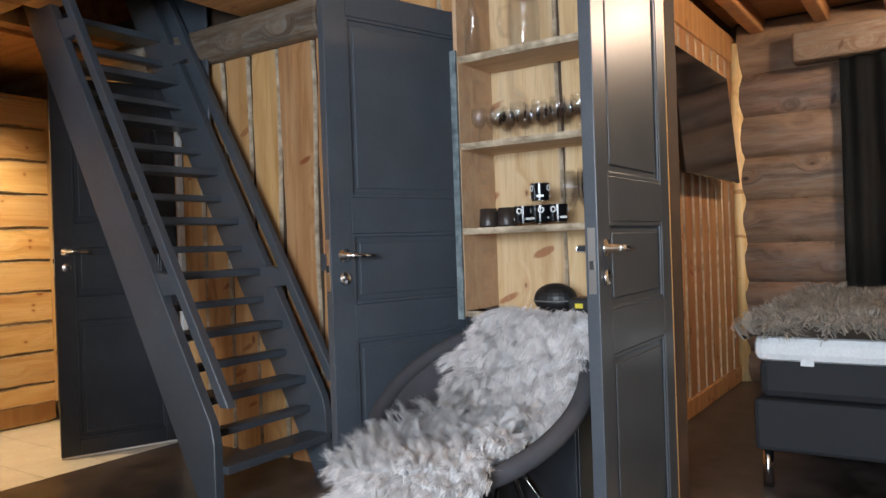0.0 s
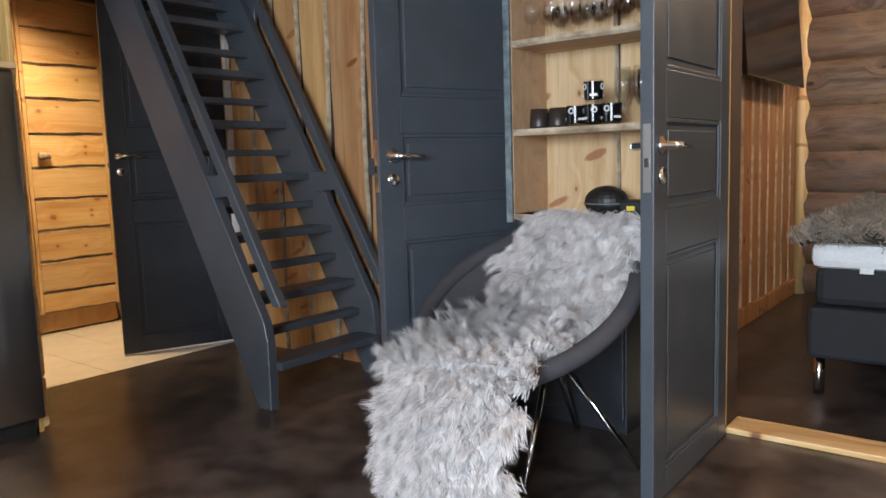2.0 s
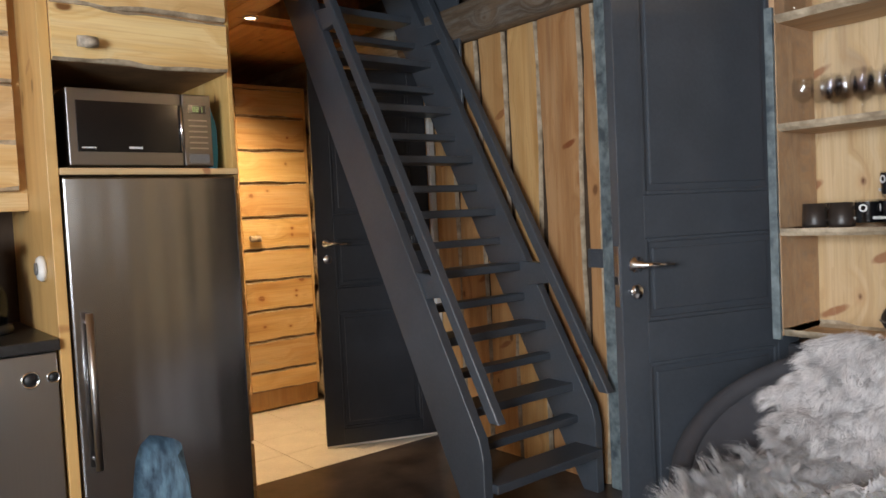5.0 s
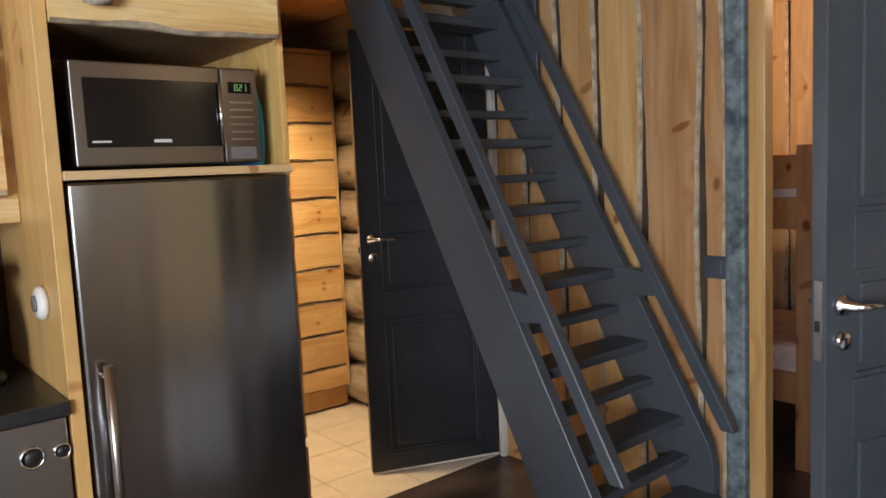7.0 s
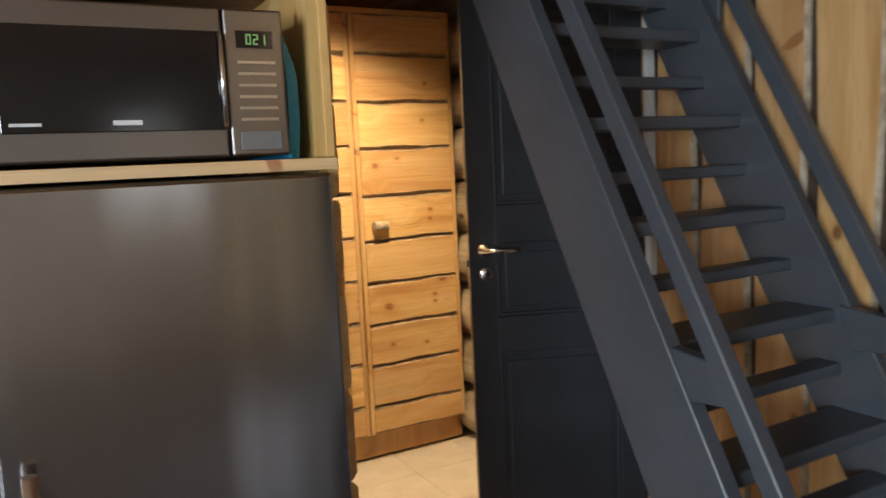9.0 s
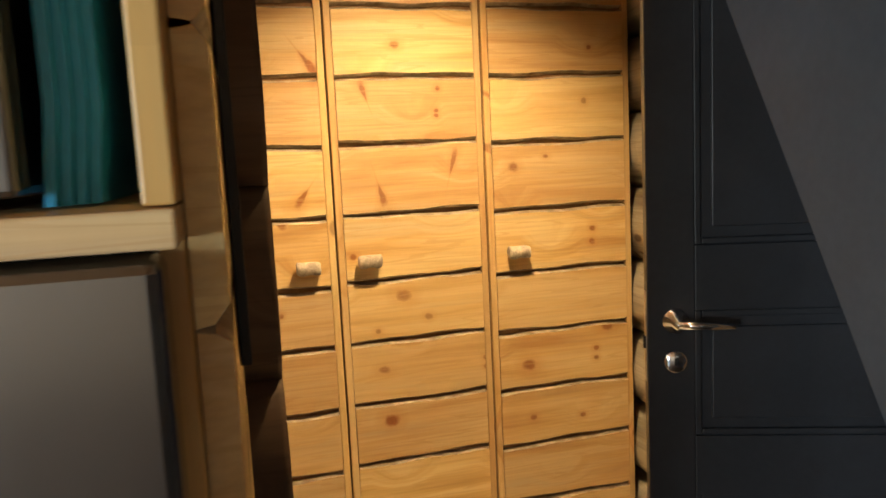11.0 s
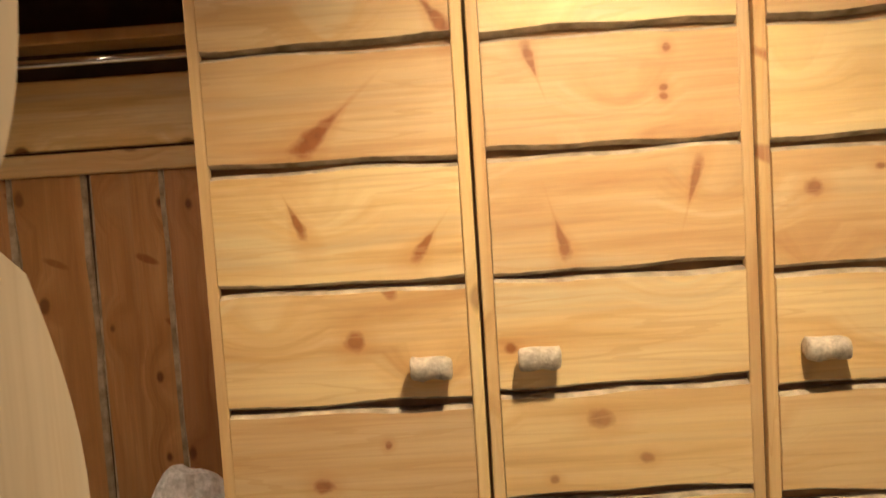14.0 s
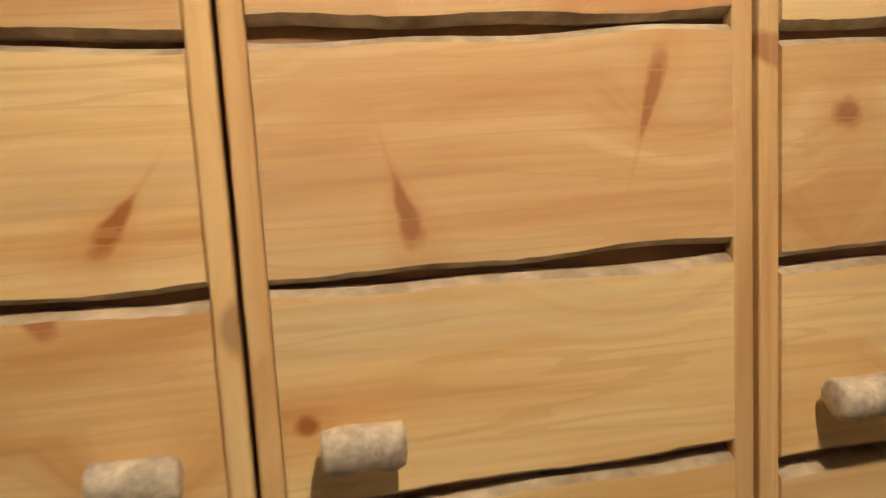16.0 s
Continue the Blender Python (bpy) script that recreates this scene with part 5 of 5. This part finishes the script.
part("mattress", box((0.02, 0.02, 0.388), (2.03, 2.0, 0.552), 0.035), bed_black, bed)
part("topper", box((0.0, 0.0, 0.545), (2.04, 2.015, 0.655), 0.035), linen, bed, "white quilted topper")
part("label", box((-0.004, 1.78, 0.535), (0.0, 1.83, 0.56)), linen, bed, "small white cloth tag")
for x, y in ((0.06, 1.98), (1.98, 1.98), (0.06, 0.05), (1.98, 0.05)):
    part("leg", tube([(x, y, 0.17), (x, y, 0)], 0.022, 14), chrome, bed, "chrome leg")
throw = thing("fur_throw", pose(3.74, -0.85, 0), "long haired taupe fur throw over the bed", "throw")
tb = bmesh.new()
def throw_z(x, y):
    return 0.70 + 0.05 * math.sin(2.2 * y + x) * math.sin(1.7 * x) + 0.03 * noise.noise(Vector((x * 3, y * 3, 0)))
rows = []
for i in range(25):
    x = -0.05 + 1.95 * i / 24
    rows.append([tb.verts.new((x, y, throw_z(x, y) if y < 2.0 and x > 0.03 else 0.66 - (0.03 if x > 0.03 else 0.0))) for y in [1.0 + 1.06 * k / 16 for k in range(17)]])
for a, b in zip(rows, rows[1:]):
    for q in range(16):
        f = tb.faces.new((a[q], b[q], b[q + 1], a[q + 1])); f.smooth = True
bmesh.ops.solidify(tb, geom=tb.faces, thickness=0.02)
part("cloth", tb, hide_brown, throw)
smp = []
for _ in range(3000):
    x, y = rf.uniform(-0.05, 1.9), rf.uniform(0.98, 2.06)
    z = throw_z(x, y) if y < 2.0 and x > 0.03 else rf.uniform(0.66, 0.72)
    smp.append((Vector((x, y, z)), Vector((-0.5 if x < 0.1 else 0, 0.6 if y > 1.97 else 0, 1)).normalized(), Vector((-0.5, rf.uniform(-0.3, 0.6), -0.4)).normalized()))
blades("fur", smp, 0.075, 0.0024, fur_brown, throw, rf, 0.7, "long taupe fur", 10, 0.02)

# ---- bunk room ----
yy = 1.95
while yy < 4.35:
    w = rng.uniform(0.15, 0.21)
    part("board", oriented(live_board(2.3, w - 0.014, 0.022, rng, 0.006, 12), UP_FACING_MINUS_X), pine_pale, wall_bunk, m=Matrix.Translation((5.02, yy, 0.1)))
    yy += w
setting("trim_bunk_rail", box((4.98, 1.95, 2.30), (5.02, 4.4, 2.45), 0.004), pine_h)
bunk = thing("bunk_bed", pose(3.88, 2.1, 0), "pine bunk bed with two made beds", "bunk bed")
for x, y in ((0, 0.93), (0.85, 0.93), (0, 2.2), (0.85, 2.2), (0.0, -0.02)):
    part("post", box((x, y - 0.045, 0), (x + 0.07, y + 0.045, 1.46), 0.006), bunk_pine, bunk)
for z in (0.30, 1.09):
    part("side_rail", box((0.012, 0.0, z), (0.045, 2.2, z + 0.14), 0.005), bunk_pine, bunk)
    part("mattress", box((0.05, 0.02, z + 0.06), (0.85, 2.18, z + 0.26), 0.04), pink_linen, bunk)
part("guard_rail", box((0.012, 0.0, 1.27), (0.045, 2.2, 1.42), 0.005), bunk_pine, bunk)
for x, y, z, mt in ((0.35, 0.55, 1.42, linen), (0.4, 0.4, 0.60, blue_linen)):
    q = bmesh.new(); bmesh.ops.create_icosphere(q, subdivisions=4, radius=1.0)
    for v in q.verts:
        v.co = Vector((v.co.x * 0.3, v.co.y * 0.42, v.co.z * 0.10)) * (1 + 0.25 * noise.noise(v.co * 3))
    single("duvet", q, mt, "rumpled duvet on the bunk bed", "bedding", pose(3.88 + x, 2.1 + y, z))
g = box((0, 0, 0), (0.2, 0.26, 0.16), 0.03)
single("lime_bag", g, lime, "small lime green bag on the floor", "bag", pose(3.93, 2.78, 0.004))

# ---- boards and tiles ----
for seams in ((2.972, 3.073, 3.332, 3.543, 3.75, 3.96, 4.15, 4.33),):
    for a, b in zip(seams, seams[1:]):
        part("board", oriented(live_board(2.16, b - a - 0.024, 0.022, rng, 0.010, 18, 0.008), UP_FACING_MINUS_X), pine_v, wall_stair, m=Matrix.Translation((XW, a + 0.012, 0.0)))
for a, b in ((1.335, 1.47), (1.47, 1.735), (1.735, 2.085)):
    part("board", oriented(live_board(2.3, b - a - 0.014, 0.022, rng, 0.008, 16, 0.008), UP_FACING_MINUS_X), pine_pale, wall_stair, m=Matrix.Translation((XW, a + 0.007, 0.0)))
for a, b in ((2.095, 2.30), (2.30, 2.53), (2.53, 2.75), (2.75, 2.885)):
    part("board", oriented(live_board(0.22, b - a - 0.012, 0.022, rng, 0.006, 6, 0.008), UP_FACING_MINUS_X), pine_v, wall_stair, m=Matrix.Translation((XW, a + 0.006, 2.11)))
# unseen pale boards above and south of the bedroom doorway, added to brighten door_1's reflection
for a, b in ((0.535, 0.73), (0.73, 0.93), (0.93, 1.12), (1.12, 1.30)):
    part("board", oriented(live_board(0.23, b - a - 0.012, 0.022, rng, 0.006, 6, 0.008), UP_FACING_MINUS_X), pine_pale, wall_stair, m=Matrix.Translation((XW, a + 0.006, 2.09)))
for i in range(11):
    part("board", oriented(live_board(2.3, 0.19, 0.022, rng, 0.008, 12, 0.008), UP_FACING_MINUS_X), pine_pale, wall_stair, m=Matrix.Translation((XW, -1.79 + i * 0.205, 0.0)))
tile_me = mesh_of("tile", box((0.002, 0.002, -0.008), (0.328, 0.328, 0.0), 0.001), tile_mat)
for i in range(11):
    for j in range(8):
        piece("tile", tile_me, hall_floor, Matrix.Translation((-0.35 + i * 0.33, 4.184 + j * 0.33, 0.0)))
